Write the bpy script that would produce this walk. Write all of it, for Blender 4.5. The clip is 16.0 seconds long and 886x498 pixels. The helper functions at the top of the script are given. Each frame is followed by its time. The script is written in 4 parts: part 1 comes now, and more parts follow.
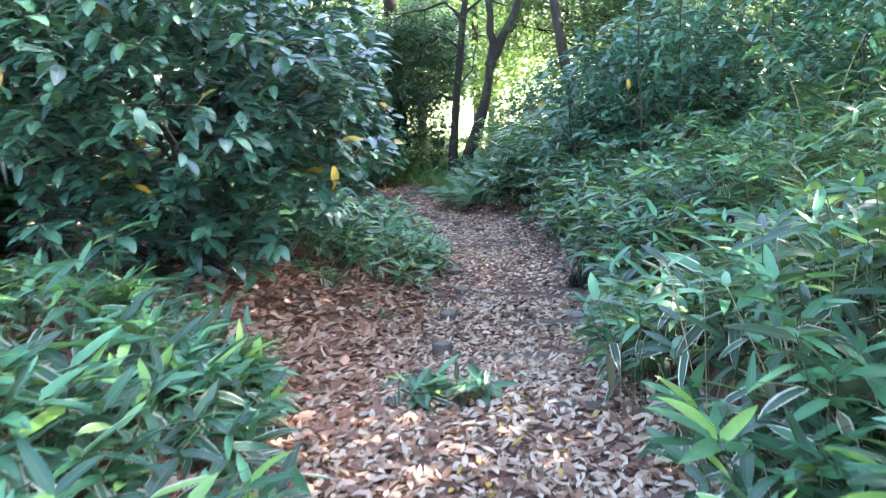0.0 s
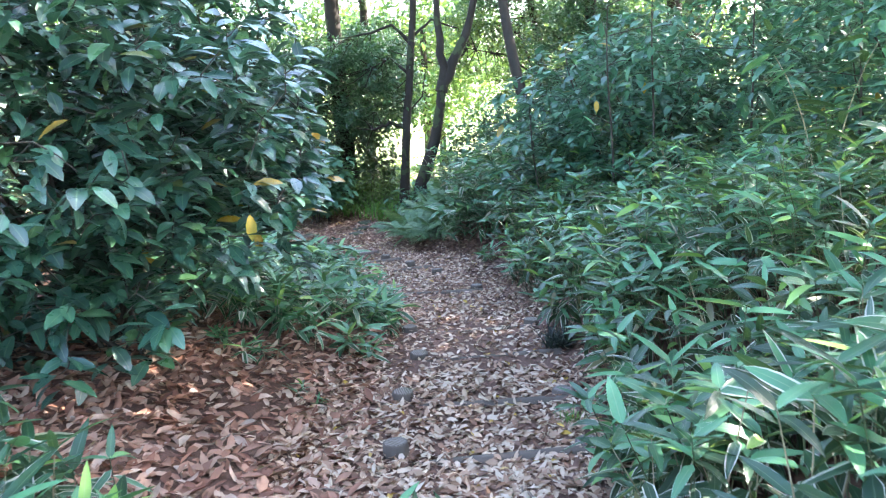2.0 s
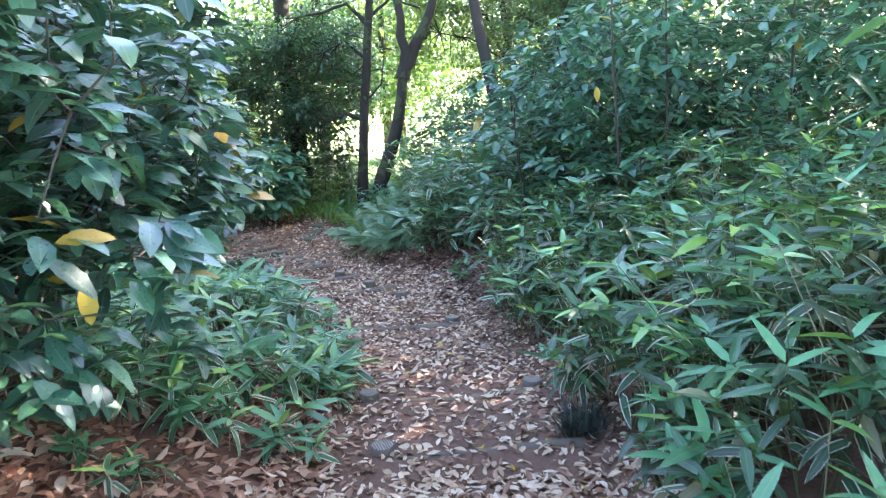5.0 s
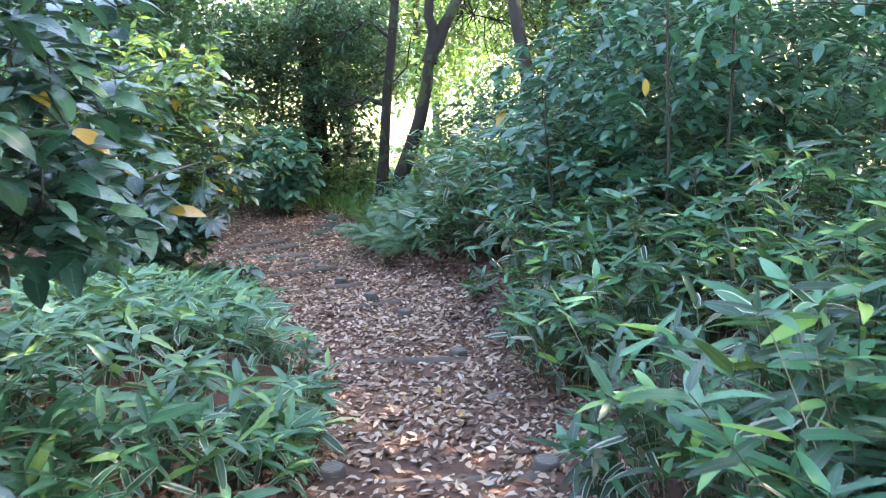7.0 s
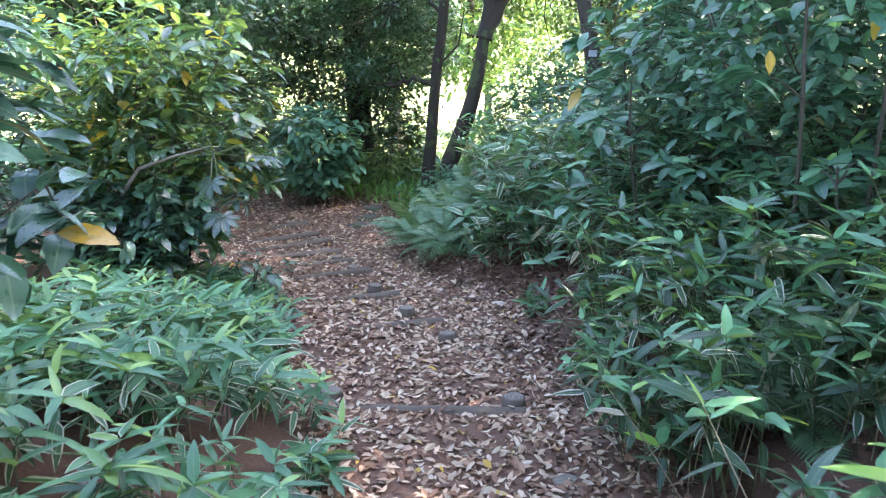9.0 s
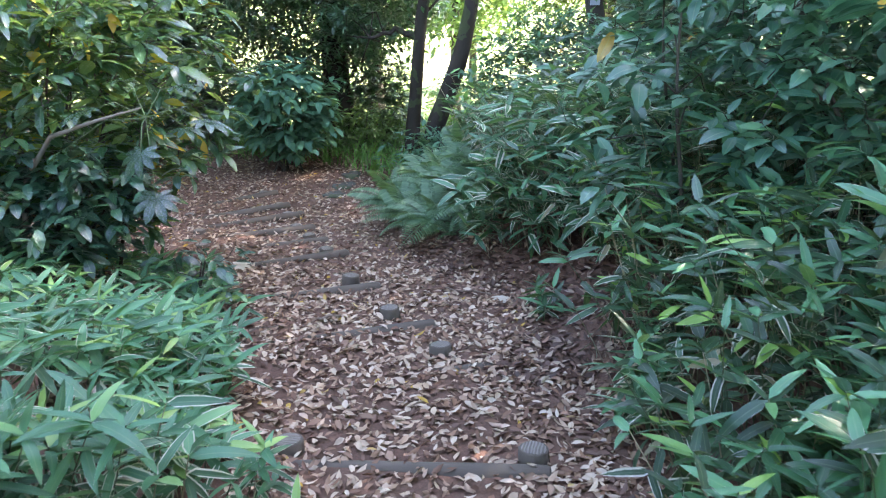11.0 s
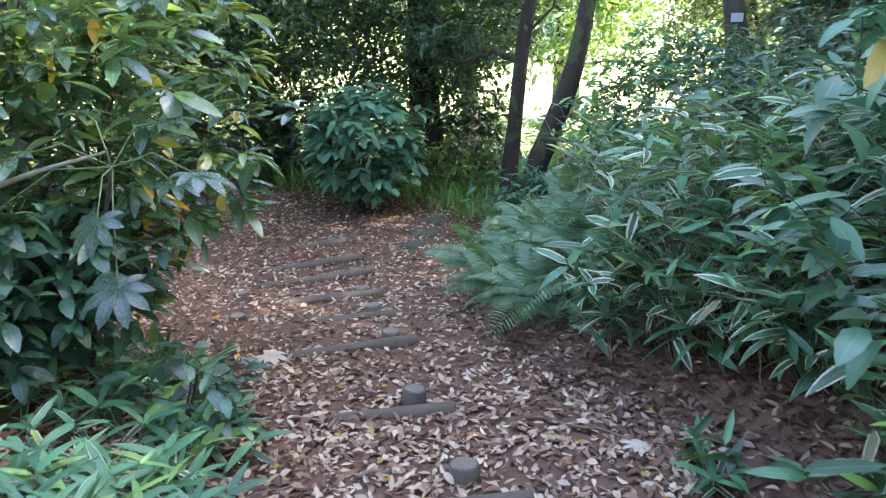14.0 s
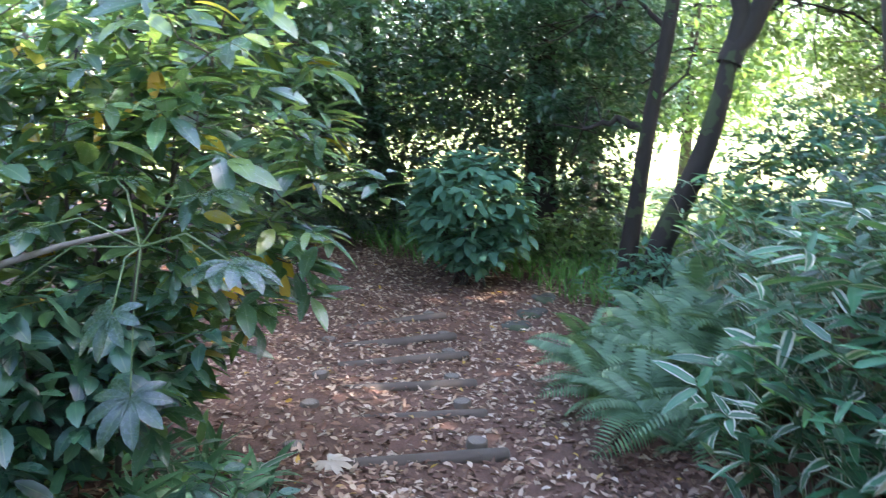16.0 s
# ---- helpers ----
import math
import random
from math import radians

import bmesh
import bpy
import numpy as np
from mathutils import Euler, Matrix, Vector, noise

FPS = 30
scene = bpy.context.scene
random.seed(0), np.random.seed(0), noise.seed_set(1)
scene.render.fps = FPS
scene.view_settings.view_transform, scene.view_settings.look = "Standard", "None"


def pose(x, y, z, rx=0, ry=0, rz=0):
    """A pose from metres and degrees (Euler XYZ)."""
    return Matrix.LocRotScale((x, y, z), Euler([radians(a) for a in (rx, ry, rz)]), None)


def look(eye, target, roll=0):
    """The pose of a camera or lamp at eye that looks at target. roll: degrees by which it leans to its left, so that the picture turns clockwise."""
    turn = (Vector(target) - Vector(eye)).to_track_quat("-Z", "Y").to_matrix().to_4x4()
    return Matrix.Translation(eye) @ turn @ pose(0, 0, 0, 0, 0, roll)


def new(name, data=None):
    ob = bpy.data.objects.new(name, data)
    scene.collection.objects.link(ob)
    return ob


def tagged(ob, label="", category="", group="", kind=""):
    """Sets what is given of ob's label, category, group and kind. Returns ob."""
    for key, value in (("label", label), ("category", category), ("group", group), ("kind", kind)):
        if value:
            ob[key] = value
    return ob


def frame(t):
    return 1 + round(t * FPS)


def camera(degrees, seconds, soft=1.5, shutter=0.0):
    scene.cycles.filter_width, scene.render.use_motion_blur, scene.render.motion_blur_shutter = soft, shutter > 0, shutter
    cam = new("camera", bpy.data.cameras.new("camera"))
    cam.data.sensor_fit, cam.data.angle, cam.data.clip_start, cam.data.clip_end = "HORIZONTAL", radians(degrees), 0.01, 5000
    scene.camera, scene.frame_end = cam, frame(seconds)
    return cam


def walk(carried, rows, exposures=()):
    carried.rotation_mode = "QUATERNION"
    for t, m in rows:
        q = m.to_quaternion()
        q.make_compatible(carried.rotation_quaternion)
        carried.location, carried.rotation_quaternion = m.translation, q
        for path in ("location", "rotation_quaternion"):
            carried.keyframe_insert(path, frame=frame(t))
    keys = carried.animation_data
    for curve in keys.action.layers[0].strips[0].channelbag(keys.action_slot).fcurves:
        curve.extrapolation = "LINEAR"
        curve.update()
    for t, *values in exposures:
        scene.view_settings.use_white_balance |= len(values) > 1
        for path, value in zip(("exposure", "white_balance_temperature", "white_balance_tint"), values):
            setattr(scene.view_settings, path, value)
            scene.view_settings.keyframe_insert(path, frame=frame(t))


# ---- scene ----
cam = camera(58.2, 16.0, soft=1.15, shutter=0.4)
EXPO = 3.83
METRES, EYE, TILT, LEAN, TURN = 10.0, 1.5, -14.0, 2.0, 0.0
ROWS = [
    (0.0, 0.0, 0.0, 0.0, -0.0, 0.0, 0.0),
    (0.5, -0.0053, 0.0321, 0.0129, -2.28, 0.54, 1.35),
    (1.0, -0.007, 0.0583, 0.0155, -2.56, 1.35, 2.12),
    (1.5, 0.0037, 0.0906, 0.016, -2.7, 2.39, 1.71),
    (2.0, 0.0032, 0.1204, 0.0229, -3.24, 1.86, 1.72),
    (2.5, -0.0031, 0.1506, 0.0334, -3.76, 1.66, 0.52),
    (3.0, -0.0012, 0.1784, 0.0421, -4.32, 0.5, 0.5),
    (3.5, 0.0046, 0.2023, 0.0512, -4.17, 0.99, 1.71),
    (4.0, 0.0054, 0.2384, 0.0453, -6.61, 1.1, 2.1),
    (6.5, 0.031, 0.3881, 0.0809, -4.36, 0.44, 1.71),
    (7.0, 0.0404, 0.4206, 0.0862, -3.8, 0.09, -0.09),
    (7.5, 0.0394, 0.4548, 0.0958, -4.37, 0.02, -0.32),
    (8.0, 0.0402, 0.489, 0.0924, -2.77, -1.48, -0.65),
    (8.5, 0.0448, 0.5235, 0.0972, -0.27, -0.69, -1.75),
    (11.0, 0.0397, 0.6834, 0.1212, -1.64, -3.92, -1.5),
    (11.5, 0.0469, 0.7178, 0.1226, 3.86, 0.66, -1.8),
    (12.0, 0.0461, 0.7545, 0.1306, 1.61, -0.44, -3.06),
    (12.5, 0.0449, 0.7866, 0.1347, 1.43, -1.92, -3.55),
    (13.0, 0.0512, 0.8223, 0.1351, 3.49, -1.59, -4.89),
    (13.5, 0.0435, 0.8551, 0.1441, 4.28, -1.78, -3.99),
    (14.0, 0.0371, 0.8778, 0.1515, 5.2, -2.27, -2.99),
    (14.5, 0.0391, 0.9119, 0.1476, 7.89, -1.43, -3.75),
    (15.0, 0.0378, 0.9352, 0.1557, 8.75, -0.93, -4.15),
    (15.5, 0.0329, 0.9525, 0.1649, 9.55, 0.33, -3.83),
    (16.0, 0.0337, 0.9584, 0.1716, 13.39, 1.28, -6.58),
]
walk(cam, [(t, pose(0, 0, EYE, TILT, LEAN, TURN) @ pose(METRES * x, METRES * y, METRES * z, 90 + pitch, roll, yaw)) for t, x, y, z, yaw, pitch, roll in ROWS],
     exposures=[(0.0, EXPO, 6500, 17), (4.0, EXPO + .15, 6500, 17), (8.0, EXPO + .1, 6850, 20), (12.5, EXPO + .05, 6900, 19), (14.5, EXPO + .05, 6850, 21), (16.0, EXPO - .05, 6500, 21)])

# ---- world, sun ----
SUN_EL, SUN_AZ = 45.0, 74.0   # azimuth from +y towards +x
world = bpy.data.worlds.new("sky")
scene.world = world
world.use_nodes = True
_nt = world.node_tree
_sky = _nt.nodes.new("ShaderNodeTexSky")
_sky.sky_type, _sky.sun_disc = "NISHITA", False
_sky.sun_elevation, _sky.sun_rotation = radians(SUN_EL), radians(SUN_AZ)
_sky.air_density, _sky.dust_density, _sky.ozone_density = 1.0, 1.5, 1.0
_nt.nodes["Background"].inputs["Strength"].default_value = 0.15
_nt.links.new(_sky.outputs[0], _nt.nodes["Background"].inputs["Color"])
_l = bpy.data.lights.new("sun", "SUN")
_l.energy, _l.angle, _l.color = 4.0, radians(0.53), (1.0, 0.94, 0.84)
_e, _a = radians(SUN_EL), radians(SUN_AZ)
_to = Vector((math.cos(_e) * math.sin(_a), math.cos(_e) * math.cos(_a), math.sin(_e)))
_sun = new("sun", _l)
_sun.matrix_basis = look(_to * 60, (0, 0, 0))
tagged(_sun, "midday summer sun behind the tree canopy", "sun", kind="structure")

rng = np.random.default_rng(7)

# ---- materials ----
class Nodes:
    """A short way to write a node tree."""
    def __init__(self, name):
        self.mat = bpy.data.materials.new(name)
        self.mat.use_nodes = True
        self.nt = self.mat.node_tree
        self.nt.nodes.clear()

    def add(self, kind, props=None, **ins):
        n = self.nt.nodes.new("ShaderNode" + kind)
        for k, v in (props or {}).items():
            setattr(n, k, v)
        for k, v in ins.items():
            self.put(n.inputs[int(k[1:]) if k[0] == "i" and k[1:].isdigit() else k.replace("_", " ")], v)
        return n

    def put(self, socket, v):
        if hasattr(v, "links"):
            self.nt.links.new(v, socket)
        elif isinstance(v, tuple) and len(v) == 3 and socket.type == "RGBA":
            socket.default_value = (*v, 1)
        else:
            socket.default_value = v

    def math(self, op, a, b=0.0, clamp=False):
        return self.add("Math", {"operation": op, "use_clamp": clamp}, i0=a, i1=b).outputs[0]

    def mix(self, f, a, b):
        n = self.add("Mix", {"data_type": "RGBA"})
        self.put(n.inputs[0], f), self.put(n.inputs[6], a), self.put(n.inputs[7], b)
        return n.outputs[2]

    def ramp(self, f, *stops):
        n = self.add("ValToRGB", i0=f)
        e = n.color_ramp.elements
        while len(e) < len(stops):
            e.new(0.5)
        for k, (p, c) in zip(e, stops):
            k.position, k.color = p, (*c, 1)
        return n.outputs[0]

    def noise(self, scale, detail=4.0, vec=None, rough=0.55):
        n = self.add("TexNoise", i2=scale, i3=detail, i4=rough)
        self.put(n.inputs[0], vec if vec is not None else self.add("TexCoord").outputs["Object"])
        return n.outputs[0]

    def chance(self):
        """One number a piece, in 0..1, for single and joined pieces alike."""
        a = self.add("ObjectInfo").outputs["Random"]
        b = self.add("NewGeometry").outputs["Random Per Island"]
        return self.math("FRACT", self.math("ADD", self.math("MULTIPLY", a, 7.31), self.math("MULTIPLY", b, 3.77)))

    def done(self, shader):
        out = self.add("OutputMaterial")
        self.nt.links.new(shader, out.inputs[0])
        return self.mat


def leaf_material(name, stops, rough=0.38, trans=0.22, margin=0.0, tint=(0.35, 0.55, 0.08), rib=0.25, spec=0.5, wide_edge=0.14):
    m = Nodes(name)
    r = m.chance()
    col = m.ramp(r, *stops)
    uv = m.add("SeparateXYZ", i0=m.add("TexCoord").outputs["UV"])
    across = m.math("ABSOLUTE", m.math("SUBTRACT", uv.outputs[0], 0.5))
    blotch = m.noise(14.0, 3.0)
    col = m.mix(m.math("MULTIPLY", blotch, 0.35), col, tuple(c * 0.45 for c in stops[0][1]))
    ribf = m.math("MULTIPLY", m.math("LESS_THAN", across, 0.035), rib)
    col = m.mix(ribf, col, (0.32, 0.42, 0.2))
    if margin:
        pick = m.math("FRACT", m.math("MULTIPLY", r, 13.7))
        wide = m.math("SUBTRACT", 0.5, m.math("MULTIPLY", m.math("MULTIPLY", m.math("LESS_THAN", pick, margin), pick), wide_edge / margin))
        edge = m.math("GREATER_THAN", m.math("ADD", across, m.math("MULTIPLY", m.math("SUBTRACT", blotch, 0.5), 0.16)), wide)
        col = m.mix(m.math("MULTIPLY", edge, 0.88), col, (0.68, 0.64, 0.5))
    vein = m.add("TexWave", {"wave_type": "BANDS", "bands_direction": "X"}, i1=26.0 if margin else 9.0, i2=1.5)
    m.put(vein.inputs[0], m.add("TexCoord").outputs["UV"])
    bump = m.add("Bump", i0=0.12, i1=0.002, Height=vein.outputs[1])
    p = m.add("BsdfPrincipled", Base_Color=col, Roughness=m.math("ADD", m.math("MULTIPLY", blotch, 0.25), rough - 0.1), Normal=bump.outputs[0])
    p.inputs["Specular IOR Level"].default_value = spec
    t = m.add("BsdfTranslucent", Color=m.mix(0.55, col, tint), Normal=bump.outputs[0])
    s = m.add("MixShader", i0=trans)
    m.nt.links.new(p.outputs[0], s.inputs[1]), m.nt.links.new(t.outputs[0], s.inputs[2])
    return m.done(s.outputs[0])


def bark_material(name, dark, light, scale=9.0, moss=0.0):
    m = Nodes(name)
    co = m.add("TexCoord").outputs["Object"]
    st = m.add("Mapping", Vector=co, Scale=(1, 1, 0.22)).outputs[0]
    a, b = m.noise(scale, 6.0, st, 0.65), m.noise(2.3, 3.0, co)
    col = m.mix(a, dark, light)
    col = m.mix(m.math("MULTIPLY", b, 0.5), col, tuple(c * 0.5 for c in dark))
    if moss:
        col = m.mix(m.math("MULTIPLY", m.math("GREATER_THAN", b, 0.56), moss), col, (0.06, 0.09, 0.03))
    bump = m.add("Bump", i0=0.7, i1=0.02, Height=a)
    return m.done(m.add("BsdfPrincipled", Base_Color=col, Roughness=0.9, Normal=bump.outputs[0]).outputs[0])


def ground_material():
    m = Nodes("forest_soil")
    co = m.add("TexCoord").outputs["Object"]
    xyz = m.add("SeparateXYZ", i0=co)
    fine, mid, big = m.noise(70.0, 6.0, co, 0.7), m.noise(9.0, 5.0, co), m.noise(1.1, 4.0, co)
    soil = m.ramp(fine, (0.3, (0.056, 0.026, 0.017)), (0.55, (0.145, 0.072, 0.048)), (0.75, (0.27, 0.155, 0.105)))
    soil = m.mix(m.math("MULTIPLY", mid, 0.6), soil, (0.12, 0.062, 0.044))
    soil = m.mix(m.math("MULTIPLY", big, 0.35), soil, (0.17, 0.098, 0.066))
    lawn = m.ramp(m.noise(3.0, 6.0, co), (0.3, (0.16, 0.22, 0.05)), (0.55, (0.34, 0.38, 0.14)), (0.75, (0.5, 0.46, 0.28)))
    edge = m.math("ADD", xyz.outputs[1], m.math("MULTIPLY", m.math("SUBTRACT", m.noise(0.7, 3.0, co), 0.5), 3.0))
    far = m.add("MapRange", i0=edge, i1=23.0, i2=25.0).outputs[0]
    bump = m.add("Bump", i0=0.6, i1=0.02, Height=m.math("ADD", fine, mid))
    return m.done(m.add("BsdfPrincipled", Base_Color=m.mix(far, soil, lawn), Roughness=0.95, Normal=bump.outputs[0]).outputs[0])


def litter_material(name, stops):
    m = Nodes(name)
    col = m.ramp(m.chance(), *stops)
    n = m.noise(40.0, 4.0)
    col = m.mix(m.math("MULTIPLY", n, 0.5), col, (0.09, 0.05, 0.035))
    p = m.add("BsdfPrincipled", Base_Color=col, Roughness=0.62)
    t = m.add("BsdfTranslucent", Color=col)
    s = m.add("MixShader", i0=0.1)
    m.nt.links.new(p.outputs[0], s.inputs[1]), m.nt.links.new(t.outputs[0], s.inputs[2])
    return m.done(s.outputs[0])


def wood_material(name, dark, light, rings=False):
    m = Nodes(name)
    co = m.add("TexCoord").outputs["Object"]
    if rings:
        w = m.add("TexWave", {"wave_type": "RINGS", "rings_direction": "Z"}, i0=co, i1=22.0, i2=2.5, i3=3.0).outputs[1]
    else:
        w = m.noise(14.0, 6.0, m.add("Mapping", Vector=co, Scale=(0.15, 1, 1) if not rings else (1, 1, 1)).outputs[0], 0.7)
    b = m.noise(5.0, 3.0, co)
    col = m.mix(w, dark, light)
    col = m.mix(m.math("MULTIPLY", b, 0.5), col, tuple(c * 0.6 for c in dark))
    bump = m.add("Bump", i0=0.6, i1=0.008, Height=w)
    return m.done(m.add("BsdfPrincipled", Base_Color=col, Roughness=0.85, Normal=bump.outputs[0]).outputs[0])


def plain_material(name, col, rough=0.6):
    m = Nodes(name)
    n = m.noise(30.0, 3.0)
    c = m.mix(m.math("MULTIPLY", n, 0.3), col, tuple(k * 0.6 for k in col))
    return m.done(m.add("BsdfPrincipled", Base_Color=c, Roughness=rough).outputs[0])


SASA = leaf_material("sasa_leaf", [(0.0, (0.00945, 0.0405, 0.023)), (0.35, (0.0243, 0.101, 0.0513)), (0.65, (0.0702, 0.243, 0.115)), (0.9, (0.135, 0.392, 0.176)), (0.96, (0.27, 0.499, 0.0945))],
                     rough=0.36, margin=0.06, spec=0.6)
# old dry-edged lower leaves; the darker green also paints shade inside the thicket
OLDSASA = leaf_material("old_shaded_sasa_leaf", [(0.0, (0.0112, 0.0375, 0.0244)), (0.6, (0.0234, 0.0795, 0.0469)), (0.9, (0.0421, 0.122, 0.0656)), (0.95, (0.3, 0.244, 0.15))], rough=0.42, margin=0.6, spec=0.5, wide_edge=0.22)
STRIPED = leaf_material("striped_sasa_leaf", [(0.0, (0.0346, 0.13, 0.0671)), (0.5, (0.0703, 0.238, 0.119)), (0.85, (0.13, 0.346, 0.167)), (0.95, (0.291, 0.486, 0.13))], rough=0.36, margin=0.12)
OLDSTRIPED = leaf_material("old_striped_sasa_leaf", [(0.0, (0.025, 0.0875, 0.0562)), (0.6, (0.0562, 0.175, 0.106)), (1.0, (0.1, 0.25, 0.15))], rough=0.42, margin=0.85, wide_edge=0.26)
PALESTRIPED = leaf_material("pale_edged_sasa_leaf", [(0.0, (0.0189, 0.0945, 0.054)), (0.6, (0.0432, 0.189, 0.101)), (1.0, (0.0945, 0.311, 0.149))], rough=0.36, margin=0.6, wide_edge=0.28)
AUCUBA = leaf_material("broad_leaf", [(0.0, (0.014, 0.052, 0.038)), (0.5, (0.034, 0.108, 0.07)), (0.9, (0.066, 0.185, 0.095)), (0.99, (0.09, 0.2, 0.06)), (0.994, (0.5, 0.28, 0.03))],
                       rough=0.28, trans=0.13, tint=(0.16, 0.42, 0.16), spec=0.85)
SAPLING = leaf_material("sapling_leaf", [(0.0, (0.0207, 0.0862, 0.0575)), (0.5, (0.0575, 0.178, 0.109)), (0.95, (0.109, 0.287, 0.144)), (0.994, (0.138, 0.322, 0.092)), (0.997, (0.575, 0.322, 0.0345))], rough=0.34, trans=0.2, tint=(0.16, 0.45, 0.16), spec=0.8)
OLIVE = leaf_material("olive_leaf", [(0.0, (0.02, 0.07, 0.05)), (0.45, (0.045, 0.13, 0.08)), (0.75, (0.09, 0.19, 0.08)), (0.93, (0.2, 0.3, 0.09)), (0.968, (0.28, 0.32, 0.06)), (0.978, (0.65, 0.4, 0.03))],
                      rough=0.22, trans=0.3, spec=1.0)
TEAL = leaf_material("soft_leaf", [(0.0, (0.055, 0.16, 0.11)), (0.6, (0.08, 0.22, 0.15)), (1.0, (0.11, 0.27, 0.16))], rough=0.65, spec=0.3)
FATSIA = leaf_material("fatsia_leaf", [(0.0, (0.014, 0.045, 0.034)), (1.0, (0.03, 0.08, 0.05))], rough=0.24, spec=0.9)
FERN = leaf_material("fern_leaf", [(0.0, (0.06, 0.14, 0.075)), (0.7, (0.12, 0.235, 0.125)), (1.0, (0.19, 0.33, 0.17))], rough=0.5, spec=0.6)
DARKTREE = leaf_material("evergreen_leaf", [(0.0, (0.01, 0.042, 0.026)), (0.6, (0.022, 0.08, 0.042)), (1.0, (0.045, 0.13, 0.05))], rough=0.36, trans=0.2, tint=(0.2, 0.5, 0.1), spec=0.8)
LIMETREE = leaf_material("lit_tree_leaf", [(0.0, (0.0225, 0.0675, 0.0188)), (0.6, (0.045, 0.112, 0.03)), (1.0, (0.09, 0.165, 0.0488))], rough=0.5, trans=0.25, tint=(0.35, 0.55, 0.1))
GRASS = leaf_material("grass_blade", [(0.0, (0.04, 0.16, 0.035)), (1.0, (0.12, 0.3, 0.06))], rough=0.5, trans=0.3)
DARKGRASS = leaf_material("dark_grass_blade", [(0.0, (0.006, 0.012, 0.012)), (1.0, (0.015, 0.03, 0.025))], rough=0.5, trans=0.05)
def culm_material():
    m = Nodes("bamboo_culm")
    col = m.ramp(m.chance(), (0.0, (0.05, 0.075, 0.03)), (0.6, (0.11, 0.13, 0.05)), (0.75, (0.3, 0.24, 0.14)), (1.0, (0.42, 0.35, 0.22)))
    return m.done(m.add("BsdfPrincipled", Base_Color=col, Roughness=0.5).outputs[0])


CULM = culm_material()
TWIG = plain_material("brown_twig", (0.055, 0.045, 0.032), 0.8)
PETIOLE = plain_material("green_stalk", (0.1, 0.16, 0.06), 0.5)
DRYSTICK = plain_material("dry_stick", (0.22, 0.16, 0.12), 0.8)
BARK = bark_material("dark_bark", (0.015, 0.012, 0.009), (0.06, 0.046, 0.034), moss=0.5)
SOIL = ground_material()
LITTER = litter_material("dead_leaf", [(0.0, (0.16, 0.07, 0.036)), (0.25, (0.34, 0.175, 0.1)), (0.5, (0.57, 0.375, 0.24)), (0.75, (0.73, 0.55, 0.385)), (0.985, (0.78, 0.63, 0.47)), (0.99, (0.6, 0.38, 0.05))])
LOWLITTER = litter_material("damp_dead_leaf", [(0.0, (0.1, 0.045, 0.026)), (0.35, (0.23, 0.115, 0.068)), (0.55, (0.42, 0.26, 0.165)), (0.78, (0.62, 0.45, 0.32)), (0.985, (0.74, 0.6, 0.46)), (0.99, (0.6, 0.38, 0.05))])
# red-brown dead leaves, with the bamboo overhang's shade put into the dark tone
DARKLITTER = litter_material("dark_shaded_leaf", [(0.0, (0.05, 0.022, 0.014)), (0.5, (0.13, 0.06, 0.038)), (0.85, (0.26, 0.14, 0.09)), (0.97, (0.5, 0.36, 0.26))])
STONE = bark_material("worn_stone", (0.05, 0.05, 0.04), (0.13, 0.125, 0.1), 14.0, moss=0.5)
REDLITTER = litter_material("red_dead_leaf", [(0.0, (0.21, 0.08, 0.045)), (0.45, (0.43, 0.21, 0.13)), (0.8, (0.6, 0.375, 0.255)), (1.0, (0.74, 0.56, 0.42))])
PALELEAF = litter_material("bleached_leaf", [(0.0, (0.6, 0.5, 0.38)), (1.0, (0.7, 0.62, 0.5))])
LOGSIDE = wood_material("weathered_log", (0.075, 0.058, 0.045), (0.2, 0.158, 0.122))
LOGEND = wood_material("log_end_grain", (0.15, 0.125, 0.105), (0.3, 0.26, 0.22), rings=True)
TAG = plain_material("pale_tag", (0.42, 0.46, 0.52), 0.4)

# ---- mesh tools ----
def make_mesh(name, V, F, UV, mats, slot=None):
    me = bpy.data.meshes.new(name)
    V, F = np.asarray(V, np.float32), np.asarray(F, np.int32)
    me.vertices.add(len(V))
    me.vertices.foreach_set("co", V.ravel())
    me.loops.add(F.size)
    me.loops.foreach_set("vertex_index", F.ravel())
    me.polygons.add(len(F))
    me.polygons.foreach_set("loop_start", np.arange(len(F), dtype=np.int32) * 4)
    me.polygons.foreach_set("use_smooth", np.ones(len(F), bool))
    if slot is not None:
        me.polygons.foreach_set("material_index", np.asarray(slot, np.int32))
    me.update(calc_edges=True)
    if UV is not None:
        me.uv_layers.new(name="UVMap").data.foreach_set("uv", np.asarray(UV, np.float32)[F.ravel()].ravel())
    for m in mats:
        me.materials.append(m)
    return me


